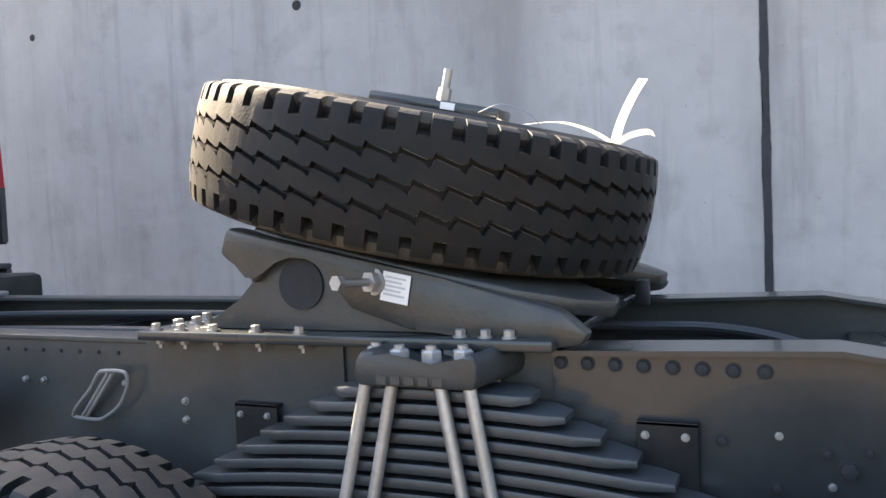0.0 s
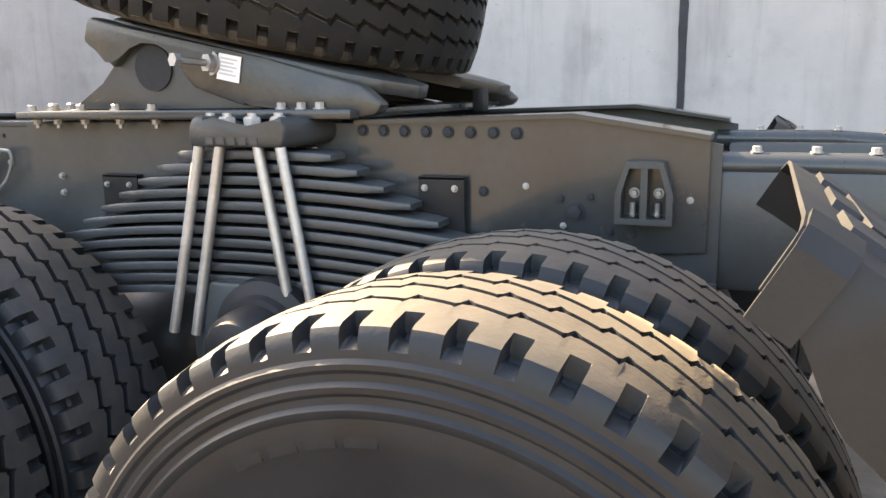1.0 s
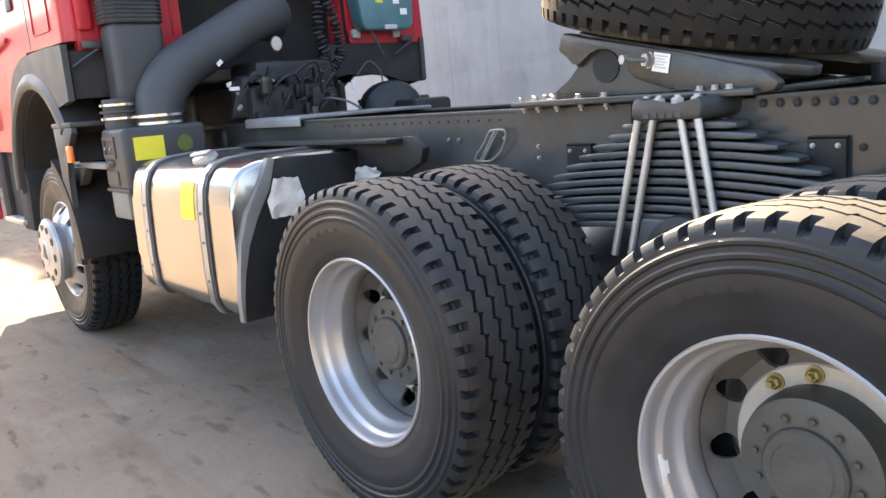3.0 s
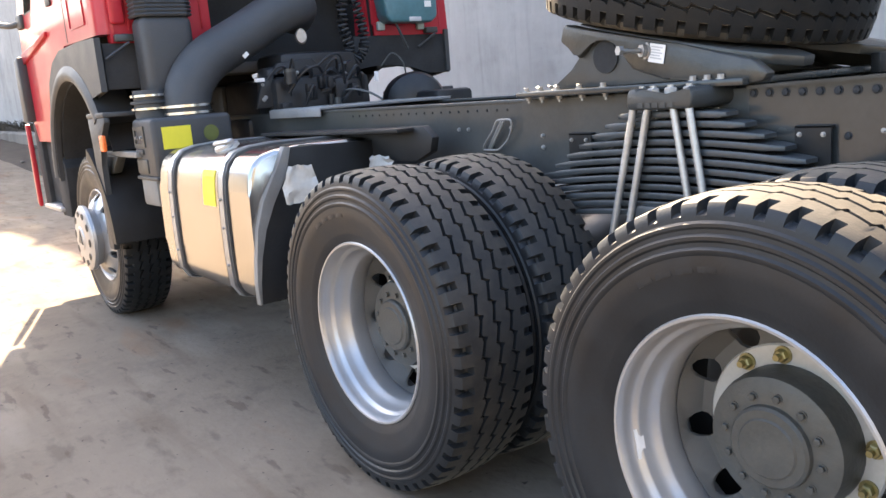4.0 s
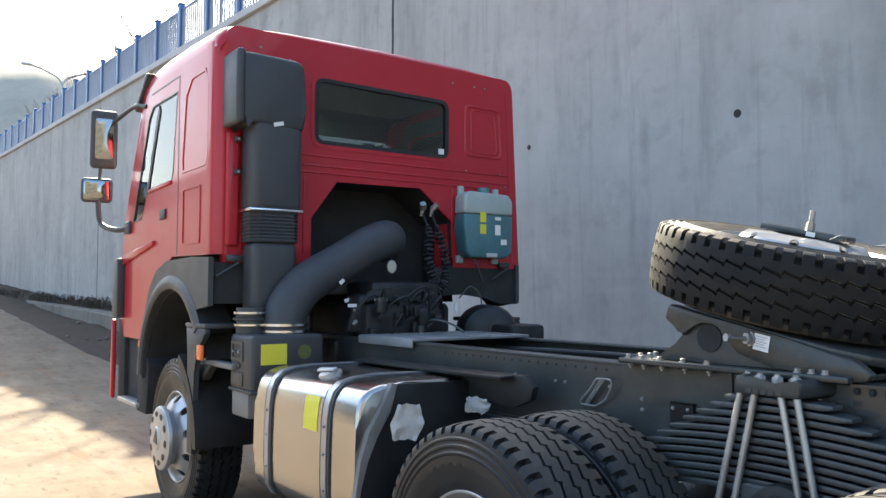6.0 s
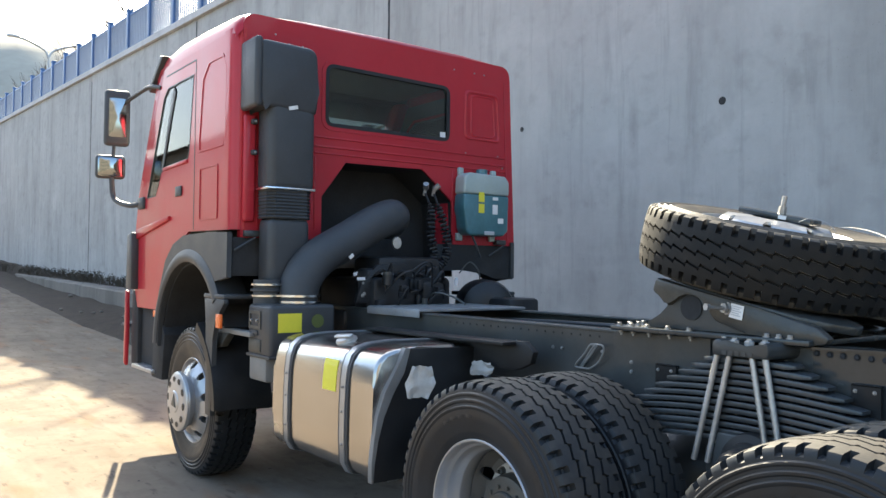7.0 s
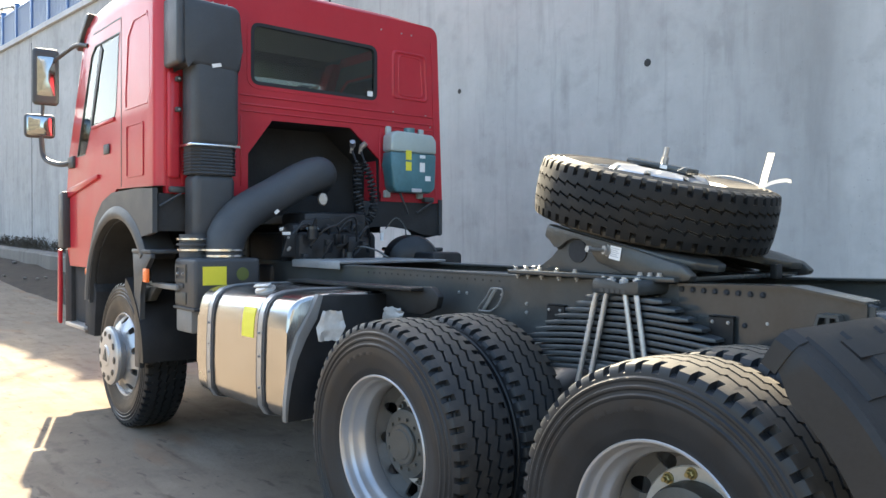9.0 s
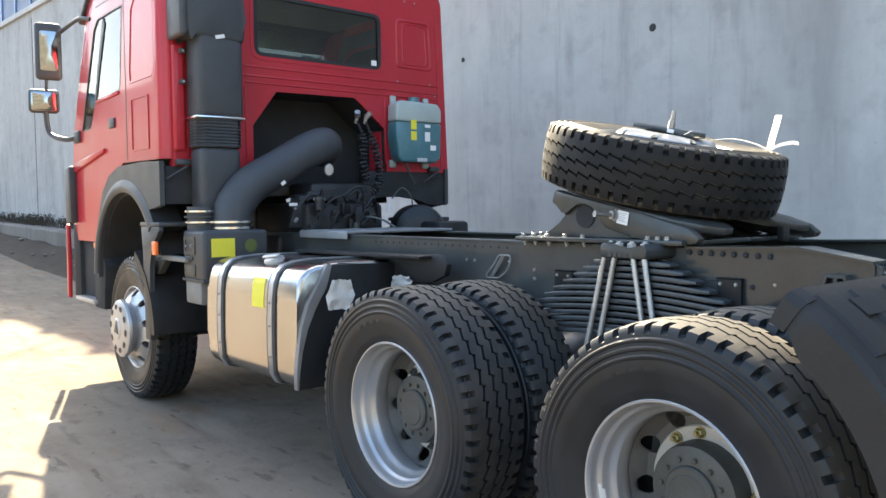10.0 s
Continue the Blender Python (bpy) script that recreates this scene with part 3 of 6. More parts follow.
# the higher ground held up by the wall
bm = bmesh.new()
a0, a1 = WM @ Vector((-74, WALL_Y + 0.65, wall_top(-74) - 0.25)), WM @ Vector((28, WALL_Y + 0.65, wall_top(28) - 0.25))
for p, q in ((a0, a1),):
    v = [bm.verts.new(c) for c in (p, q, q + Vector((0, 12, 0)), p + Vector((0, 12, 0)))]
    w = [bm.verts.new(c) for c in (p - Vector((0, 0, 1)), q - Vector((0, 0, 1)), q + Vector((0, 12, -1)), p + Vector((0, 12, -1)))]
    bm.faces.new(v)
    bm.faces.new(w[::-1])
    for i in range(4):
        j = (i + 1) % 4
        bm.faces.new((v[i], w[i], w[j], v[j]))
terrace = part("upper_ground", bm, M_SOIL, smooth=False)
tagged(terrace, "dry earth terrace behind the retaining wall", "ground", kind="structure")

# small litter and stones on the soil
rnd = random.Random(11)
for i in range(14):
    x = -9 - rnd.random() * 14
    y = edge_y(x) + 0.15 + rnd.random() * 0.9
    bm = bmesh.new()
    bmesh.ops.create_icosphere(bm, subdivisions=1, radius=0.04 + 0.06 * rnd.random())
    for v in bm.verts:
        v.co = Vector((v.co.x, v.co.y, v.co.z * 0.5)) * (1 + 0.35 * noise.noise(v.co * 9 + Vector((i, 0, 0)))) + Vector((x, y, ground_z(x) + 0.05 + max(ledge_foot(x) - ground_z(x), 0.03) * min(1, (y - edge_y(x)) / 1.1) ** 1.3))
    st = part("stone", bm, M_LEDGE, smooth=False)
    tagged(st, "loose lump of broken concrete on the soil", "stone", group="lumps of concrete")

# a pale office block across the yard behind the truck, caught only in the mirrors
block = root("office_building", (46, -22, 0), "cream rendered office block with dark windows", "building")
part("wall", B(44, 54, -48, -4, 0, 24, 0.05), mat("cream_render", (0.15, 0.138, 0.112), 0.9, 0, 0.12, 0.6, 8), block, smooth=False)
pane = mesh_from("window", B(-0.04, 0.02, -1.1, 1.1, -1.0, 1.0), mat("dark_window", (0.03, 0.035, 0.04), 0.15), False)
for r in range(7):
    for k in range(13):
        put("window", pane, Matrix.Translation((43.97, -46 + k * 3.3, 2.0 + r * 3.3)), block)
part("roof_edge", B(43.8, 54.2, -48.2, -3.8, 24, 24.4), M_COPING, block, smooth=False)


# a long grey block ahead, unseen and added to keep sky glare off the cab side
blocker = root("sky_blocker", (-70, -34, 0), "long grey gabled block, unseen, added to shape light on the cab side", "building")
part("wall", B(-112, -30, -52, -24, 0, 12, 0.05), mat("grey_render", (0.26, 0.25, 0.235), 0.9, 0, 0.15, 0.4, 6), blocker, smooth=False)
part("roof", prism([(-53, 12), (-23, 12), (-38, 15)], "x", -112.6, -29.4), mat("slate_roof", (0.07, 0.07, 0.075), 0.8, 0, 0.2, 0.8, 9), blocker, smooth=False)


# ---- wheels ----
def tyre_mesh():
    """A truck tyre round the y axis: zigzag ribs, notched shoulders and ringed sidewalls. Outer radius 0.53."""
    bm = bmesh.new()
    N = 54
    side = [(0.112, 0.296), (0.122, 0.300), (0.128, 0.312), (0.134, 0.330), (0.1355, 0.334), (0.138, 0.352), (0.149, 0.380), (0.1522, 0.405),
            (0.1515, 0.420), (0.1548, 0.425), (0.1552, 0.431), (0.1505, 0.436), (0.1495, 0.444), (0.1538, 0.449), (0.1541, 0.456), (0.1485, 0.461),
            (0.1478, 0.469), (0.1508, 0.474), (0.1506, 0.480), (0.1458, 0.485), (0.1445, 0.494)]
    grooves = ((-0.056, 0.0), (0.0, 0.5), (0.056, 0.15))
    gd, amp = 0.0165, 0.0075

    def r_crown(s):
        return 0.530 - 0.010 * (abs(s) / 0.13) ** 2.2

    def saw(f):
        """Slow drift across the rib, then a sharp step back."""
        f %= 1.0
        return -1 + 2 * f / 0.86 if f < 0.86 else max(-1, 1 - 2 * (f - 0.86) / 0.07)

    def half_width(f):
        return 0.0046 + (0.0042 if 0.78 < f % 1.0 < 0.96 else 0.0)

    # steps round one pitch: (part of the pitch, depth of the shoulder notch)
    steps = [(0.0, 0), (0.10, 0), (0.20, 0), (0.30, 0), (0.315, 0.8), (0.35, 0.97), (0.42, 1), (0.50, 1), (0.58, 1), (0.645, 0.97), (0.68, 0.8), (0.695, 0), (0.79, 0), (0.86, 0), (0.93, 0)]
    cols = [(2 * math.pi * (p + f) / N, f, notch) for p in range(N) for f, notch in steps]
    rings = []
    for a, f, n in cols:
        c, s_ = math.cos(a), math.sin(a)
        line = [(-s, r) for s, r in side]
        shoulder = [(0.1430 - 0.005 * n * n, 0.500 - 0.003 * n), (0.1400 - 0.017 * n, 0.510 - 0.010 * n), (0.1350 - 0.023 * n, 0.5175 - 0.019 * n), (0.1270 - 0.019 * n, r_crown(0.127) - 0.025 * n), (0.1010, r_crown(0.101) - 0.025 * n), (0.0970, r_crown(0.097))]
        line += [(-s, r) for s, r in shoulder]
        for g, ph in grooves:
            g2, gw = g + amp * saw(f + ph), half_width(f + ph)
            line += [(g2 - gw - 0.001, r_crown(g)), (g2 - gw * 0.8, r_crown(g) - gd), (g2 + gw * 0.8, r_crown(g) - gd), (g2 + gw + 0.001, r_crown(g))]
        line += shoulder[::-1]
        line += [(s, r) for s, r in reversed(side)]
        rings.append([bm.verts.new((r * c, s, r * s_)) for s, r in line])
    for i in range(len(rings)):
        a, b = rings[i], rings[(i + 1) % len(rings)]
        for k in range(len(a) - 1):
            try:
                bm.faces.new((a[k], a[k + 1], b[k + 1], b[k]))
            except ValueError:
                pass
    bmesh.ops.remove_doubles(bm, verts=bm.verts, dist=1e-5)
    bmesh.ops.dissolve_degenerate(bm, dist=1e-5, edges=bm.edges)
    me = mesh_from("tyre", bm, M_RUBBER, True, 30)
    me.materials.append(M_TREAD)
    me.materials.append(M_RUBBER)
    for p in me.polygons:
        if math.hypot(p.center.x, p.center.z) > 0.5150 and abs(p.normal.y) < 0.62:
            p.material_index = 1
        elif abs(p.center.y) < 0.128 and math.hypot(p.center.x, p.center.z) > 0.49:
            p.material_index = 2
    return me


def holed_disc(bm, r_in, r_mid, r_out, y_of, n, hole_r, thick):
    """A wheel disc from r_in to r_out with n round hand holes centred on r_mid."""
    seg = 12
    for side, dy in ((0, 0.0), (1, thick)):
        for i in range(n):
            a0, a1, am = (2 * math.pi * (i + f) / n for f in (0, 1, 0.5))
            c = Vector((r_mid, 0))
            inner, outer = [], []
            for k in range(seg):
                t = 2 * math.pi * k / seg
                hx, hy = r_mid + hole_r * math.cos(t), hole_r * math.sin(t)
                inner.append((math.hypot(hx, hy), am + math.atan2(hy, hx)))
            half = math.pi / n
            corner = [(r_out, 0), (r_out, 0.55), (r_out, 1), (r_mid, 1), (r_in, 1), (r_in, 0.55), (r_in, 0), (r_in, -0.55), (r_in, -1), (r_mid, -1), (r_out, -1), (r_out, -0.55)]
            outer = [(r, am + f * half) for r, f in corner]

            def vert(p):
                r, t = p
                return bm.verts.new((r * math.cos(t), y_of(r) + dy, r * math.sin(t)))

            vi, vo = [vert(p) for p in inner], [vert(p) for p in outer]
            for k in range(seg):
                j = (k + 1) % seg
                bm.faces.new((vo[k], vo[j], vi[j], vi[k]))
            if not side:
                vb = [bm.verts.new((v.co.x, v.co.y + thick, v.co.z)) for v in vi]
                for k in range(seg):
                    j = (k + 1) % seg
                    bm.faces.new((vi[k], vi[j], vb[j], vb[k]))
    return bm


TYRE = tyre_mesh()
FRONT_TYRE = TYRE.copy()      # all plain black rubber, so the shade round the front wheel is in its colour
FRONT_TYRE.materials[0] = FRONT_TYRE.materials[1] = FRONT_TYRE.materials[2] = M_RUBBER
MARK = mesh_from("sidewall_mark", B(-0.020, 0.020, 0.0008, 0.004, -0.018, 0.018, 0.0004), M_RUBBER)
# the rim's lip lies 0.125 outboard of the tyre's middle
bm = lathe(bmesh.new(), [(0.301, -0.1215), (0.3035, -0.125), (0.300, -0.129), (0.2945, -0.128), (0.2905, -0.120), (0.2875, -0.108), (0.2850, -0.094), (0.2815, -0.086), (0.2750, -0.081), (0.2725, -0.074), (0.2690, -0.058),
                         (0.2620, -0.042), (0.2545, -0.032), (0.2515, -0.024), (0.2515, 0.02), (0.262, 0.045), (0.272, 0.09), (0.284, 0.108), (0.292, 0.120), (0.301, 0.125), (0.305, 0.115), (0.296, 0.10),
                         (0.282, 0.05), (0.268, 0.0), (0.285, -0.07), (0.293, -0.105)], 72, True)
RIM = mesh_from("rim", bm, M_RIM, True, 34)
bm = holed_disc(bmesh.new(), 0.185, 0.220, 0.255, lambda r: 0.085 - 0.050 * max(0, (r - 0.215) / 0.04) ** 1.6, 10, 0.0300, 0.012)
DISC = mesh_from("wheel_disc", bm, M_DARKDISC, True, 40)
# pale ring beside the dark disc: the sun's patch put into the colour
FACE = mesh_from("bolt_face", lathe(bmesh.new(), [(0.12, 0.079), (0.189, 0.079), (0.193, 0.083), (0.193, 0.09), (0.12, 0.09)], 60, True), M_LITDISC, True, 40)
RIM_LABEL = mesh_from("rim_label", B(-0.034, 0.034, -0.011, 0.011, -0.001, 0.001), M_WHITE, False)
bm = lathe(bmesh.new(), [(0.0, -0.022), (0.060, -0.022), (0.064, -0.018), (0.080, -0.018), (0.086, -0.012), (0.088, -0.002), (0.122, 0.001), (0.142, 0.008), (0.148, 0.030), (0.150, 0.05), (0.150, 0.085), (0.145, 0.12)], 48)
HUB = mesh_from("hub", bm, M_HUB, True, 30)
CAPBOLT = bolt_mesh("hub_bolt", 0.008, 0.009, M_HUB)
bm = holed_disc(bmesh.new(), 0.155, 0.252, 0.286, lambda r: -0.178 + 0.085 * max(0, (r - 0.19) / 0.096) ** 1.3, 10, 0.027, 0.012)
FRONT_DISC = mesh_from("wheel_disc", bm, M_RIM, True, 40)
bm = lathe(bmesh.new(), [(0.0, -0.262), (0.07, -0.262), (0.078, -0.256), (0.130, -0.252), (0.192, -0.244), (0.208, -0.234), (0.212, -0.216), (0.206, -0.206), (0.19, -0.200), (0.18, -0.17), (0.16, -0.16), (0.128, -0.065)], 48)
FRONT_COVER = mesh_from("hub_cover", bm, M_RIM, True, 30)
bm = prism([(0.0, 0.058), (-0.048, -0.032), (0.048, -0.032)], "y", -0.266, -0.260, 0.002)
BADGE = mesh_from("badge", bm, M_HUB)
# raised black dishes; the shade inside the recesses is their colour
HOLLOW = mesh_from("nut_recess", lathe(bmesh.new(), [(0.011, -0.001), (0.010, -0.0035), (0.007, -0.002), (0, -0.0015)], 12), M_SHADEBLACK)

truck = root("tractor_truck", (-2.2, 0, 0), "red six-wheel tractor truck with bare dark chassis, parked beside a wall", "truck")
CX, CZ, TX = -3.975, 0.522, 0.675


def wheel(x, y, front=False, outer=True, turn=0.0, flip=False):
    m = Matrix.Translation((x, y, CZ)) @ (pose(0, 0, 0, 0, 0, 180) if flip else Matrix()) @ pose(0, 0, 0, 0, turn, 0)
    w = put("wheel", RIM, m, truck, "silver steel rim with a dusty black tyre")

    def sub(name, mesh, loc=Matrix(), label=""):
        ob = new(name, mesh)
        ob.parent = w
        ob.matrix_basis = loc
        if label:
            ob["label"] = label

    sub("tyre", FRONT_TYRE if front else TYRE, Matrix(), "black front tyre" if front else "dusty black tyre with zigzag tread")
    if front:
        sub("wheel_disc", FRONT_DISC)
        sub("hub_cover", FRONT_COVER, Matrix(), "silver hub cover with a ring of nut recesses")
        sub("badge", BADGE)
        for k in range(10):
            a = 2 * math.pi * k / 10
            sub("nut_recess", HOLLOW, Matrix.Translation((0.158 * math.cos(a), -0.2485, 0.158 * math.sin(a))) @ pose(0, 0, 0, 0, -math.degrees(a), 0) @ Matrix.Diagonal((1.9, 1, 2.4, 1)))
    elif outer:
        sub("wheel_disc", DISC)
        sub("hub", HUB, Matrix(), "grey planetary hub")
        sub("bolt_face", FACE, Matrix(), "bolt face, coloured pale for the sun on the disc")
        for k in ((0, 1, 5, 6, 7, 8, 9) if x > 0 else range(12)):
            a = radians(97 + 30 * k + turn)
            sub("wheel_nut", GOLD_NUT if x > 0 else GREY_NUT, Matrix.Translation((0.170 * math.cos(a), 0.079, 0.170 * math.sin(a))) @ OUT @ Matrix.Scale(0.78, 4))
        if x > 0 and not flip:
            a = radians(191 + turn)
            sub("rim_label", RIM_LABEL, Matrix.Translation((0.2745 * math.cos(a), -0.079, 0.2745 * math.sin(a))) @ pose(0, 0, 0, 0, 90 - math.degrees(a), 0) @ pose(0, 0, 0, -15, 0, 0), "small white paper label")
        for k in range(4):
            a = radians(96 + 7.5 * k + turn)
            sub("sidewall_mark", MARK, Matrix.Translation((0.402 * math.cos(a), -0.1523, 0.405 * math.sin(a))) @ pose(0, 0, 0, 0, -math.degrees(a) + 90, 0))
        for k in range(12):
            a = 2 * math.pi * k / 12
            sub("hub_bolt", CAPBOLT, Matrix.Translation((0.105 * math.cos(a), 0.0, 0.105 * math.sin(a))) @ OUT)
    return w


YO = -1.2 + 0.129
for x, turn in ((-TX, 11), (TX, 7)):
    wheel(x, YO, False, True, turn)
    wheel(x, YO + 0.345, False, False, turn + 5)
    wheel(x, -YO, False, True, turn, True)
    wheel(x, -YO - 0.345, False, False, turn, True)
wheel(CX, -1.15 + 0.129, True, True, 6)
wheel(CX, 1.15 - 0.129, True, True, 20, True)

# ---- chassis frame ----
RY, RT = 0.45, 1.220       # outer face of a rail, top of a rail
for s in (1, -1):
    RY = 0.45 if s < 0 else 0.39
    bm = bmesh.new()
    y0, y1 = sorted((s * RY, s * (RY - 0.008)))
    prism([(-5.0, RT - 0.30), (0.95, RT - 0.30), (0.95, RT - 0.04), (0.70, RT - 0.004), (-5.0, RT - 0.004)], "y", y0, y1, 0.0, bm)
    f0, f1 = sorted((s * (RY + 0.004), s * (RY - 0.085)))
    box(bm, -5.0, -0.17, f0, f1, RT - 0.012, RT, 0.002)
    box(bm, -5.0, 0.95, f0, f1, RT - 0.30, RT - 0.288, 0.002)
    rail = part("frame_rail", bm, M_RAIL, truck, "long dark grey steel channel rail", True, 30)
    # outer plate behind the saddle with its bent top flange
    bm = bmesh.new()
    top = [(0.245, 1.214), (0.69, 1.226), (0.93, 1.188)]
    p0, p1 = sorted((s * (RY + 0.002), s * (RY + 0.010)))
    prism([(0.245, 0.93), (0.93, 0.99)] + top[::-1], "y", p0, p1, 0.0, bm)
    q0, q1 = sorted((s * (RY + 0.022), s * (RY - 0.09)))
    for (xa, za), (xb, zb) in zip(top, top[1:]):
        prism([(xa, za), (xb, zb), (xb, zb + 0.009), (xa, za + 0.009)], "y", q0, q1, 0.0, bm)
    plate = part("reinforcing_plate", bm, M_FRAME, truck, "glossy dark steel plate with a bent top flange", True, 30)
    q = pose(0, 0, 0, 90 if s < 0 else -90, 0, 0)
    for k in range(8):
        put("rivet_bolt", DARK_BOLT, Matrix.Translation((0.259 + 0.0462 * k, s * (RY + 0.010), 1.202 - 0.0006 * k)) @ q @ Matrix.Scale(0.92, 4), plate)
    for x, z, k in ((0.516, 1.086, 0.8), (0.667, 1.077, 0.7), (0.696, 1.054, 1.3), (0.724, 1.082, 0.6), (0.596, 1.018, 0.7), (0.76, 1.02, 0.6)):
        put("rivet_bolt", DARK_BOLT, Matrix.Translation((x, s * (RY + 0.010), z)) @ q @ Matrix.Scale(k, 4), plate)
    for x, z in ((0.60, 1.099), (0.673, 1.026), (0.90, 1.082)):
        put("bolt", BOLT, Matrix.Translation((x, s * (RY + 0.010), z)) @ q @ Matrix.Diagonal((0.42, 0.42, 0.25, 1)), plate)
    # front outer plate
    bm = B(-0.66, -0.17, min(s * (RY + 0.002), s * (RY + 0.008)), max(s * (RY + 0.002), s * (RY + 0.008)), 0.93, RT - 0.004, 0.0)
    part("reinforcing_plate", bm, M_RAIL, truck, smooth=False)
    # tail section, lower, with a rounded top member
    bm = bmesh.new()
    y0, y1 = sorted((s * (RY - 0.004), s * (RY - 0.07)))
    part("tail_web", B(0.93, 1.75, y0, y1, 0.92, 1.135, 0.01), M_RAIL, truck)
    pipe(bm, [(0.90, s * (RY - 0.03), 1.142), (1.18, s * (RY - 0.03), 1.142), (1.75, s * (RY - 0.03), 1.10)], 0.024, 14)
    tail = part("tail_member", bm, M_FRAME, truck)
    for x in (1.005, 1.10, 1.19, 1.30, 1.42):
        put("bolt", BOLT, Matrix.Translation((x, s * (RY - 0.03), 1.165 - max(0, x - 1.18) * 0.07)) @ Matrix.Scale(0.7, 4), tail)
    # holes and small bolts along the web
    for x, z in ((-0.98, 1.115), (-1.04, 1.115), (-0.56, 1.09), (-0.56, 1.05), (-0.24, 1.09), (-0.245, 1.045), (-0.73, 1.12), (-1.30, 1.12), (-1.5, 1.1)):
        put("bolt", BOLT, Matrix.Translation((x, s * (RY + 0.002 + (0.006 if -0.66 < x < -0.17 else 0)), z)) @ q @ Matrix.Scale(0.55, 4), rail)
    for k in range(20):
        put("rivet_bolt", DARK_BOLT, Matrix.Translation((-0.75 - k * 0.058, s * RY, RT - 0.035)) @ q @ Matrix.Scale(0.42, 4), rail)
for x in (-4.3, -1.5, 0.02, 0.8, 1.6):
    part("crossmember", B(x - 0.06, x + 0.06, -0.44, 0.38, 0.97, 1.14, 0.012), M_FRAME, truck)
part("cross_tube", R((1.34, -RY + 0.02, 1.02), (1.34, 0.37, 1.02), 0.05, 20), M_FRAME, truck)
for y, z, r in ((-0.20, 1.17, 0.014), (-0.14, 1.165, 0.010), (0.24, 1.175, 0.012), (0.30, 1.16, 0.016), (0.05, 1.14, 0.020)):
    part("air_pipe", pipe(bmesh.new(), spline([(-2.5, y, z - 0.02), (-1.2, y + 0.03, z), (0.1, y, z - 0.01), (0.5, y + 0.02, z - 0.02), (0.78, y, z - 0.09)], 8), r, 8), M_BLACK, truck)
part("stop_block", B(0.275, 0.305, 0.16, 0.21, 1.222, 1.285, 0.004), M_GUARD, truck, "small upright black stop")

# brackets on the web
for x0, x1, z0, z1, bx in ((0.386, 0.483, 1.045, 1.115, (0.400, 0.463)), (-0.417, -0.315, 1.035, 1.10, (-0.402, -0.337))):
    bm = B(x0, x1, -RY - 0.03, -RY - 0.022, z0 - 0.06, z1, 0.002)
    box(bm, x0, x1, -RY - 0.03, -RY, z1 - 0.008, z1, 0.002)
    br = part("stop_bracket", bm, M_GUARD, truck)
    for x in bx:
        put("bolt", BOLT, Matrix.Translation((x, -RY - 0.03, z1 - 0.023)) @ OUT @ Matrix.Scale(0.45, 4), br)
# cast bracket with two windows
outer = [(0.774, 1.040), (0.874, 1.040), (0.874, 1.095), (0.856, 1.151), (0.792, 1.151), (0.774, 1.095)]
bm = ring_panel(outer, [(0.785, 1.051), (0.863, 1.051), (0.863, 1.095), (0.850, 1.140), (0.798, 1.140), (0.785, 1.095)], "y", -RY - 0.05, -RY - 0.012)
box(bm, 0.818, 0.830, -RY - 0.048, -RY - 0.012, 1.045, 1.146)
br = part("cast_bracket", bm, M_CAST, truck, "cast bracket with two windows and pale bolts", True, 30)
for x in (0.803, 0.846):
    put("bolt", BOLT, Matrix.Translation((x, -RY - 0.012, 1.093)) @ OUT @ Matrix.Scale(0.62, 4), br)
    part("bolt", R((x, -RY - 0.030, 1.052), (x, -RY - 0.030, 1.078), 0.0055, 8), M_ZINC, br)
    put("nut", NUT, Matrix.Translation((x, -RY - 0.030, 1.056)) @ Matrix.Scale(0.5, 4), br)
# cable loop on the web
bm = pipe(bmesh.new(), spline([(-0.885, -0.462, 1.040), (-0.865, -0.470, 1.062), (-0.815, -0.476, 1.105), (-0.783, -0.480, 1.142), (-0.765, -0.480, 1.150), (-0.715, -0.480, 1.151), (-0.700, -0.480, 1.143), (-0.701, -0.479, 1.118), (-0.730, -0.476, 1.075), (-0.775, -0.473, 1.046), (-0.80, -0.471, 1.038), (-0.86, -0.466, 1.037), (-0.885, -0.460, 1.038)], 8), 0.0042, 8)
loop = part("cable_loop", bm, M_CABLE, truck, "loop of grey cable tied to the rail")
part("cable", pipe(bmesh.new(), spline([(-0.855, -0.462, 1.040), (-0.81, -0.474, 1.082), (-0.752, -0.481, 1.146)], 8), 0.0046, 8), M_CABLE, loop)
part("cable", pipe(bmesh.new(), spline([(-0.843, -0.462, 1.040), (-0.797, -0.474, 1.082), (-0.738, -0.481, 1.146)], 8), 0.0046, 8), M_CABLE, loop)

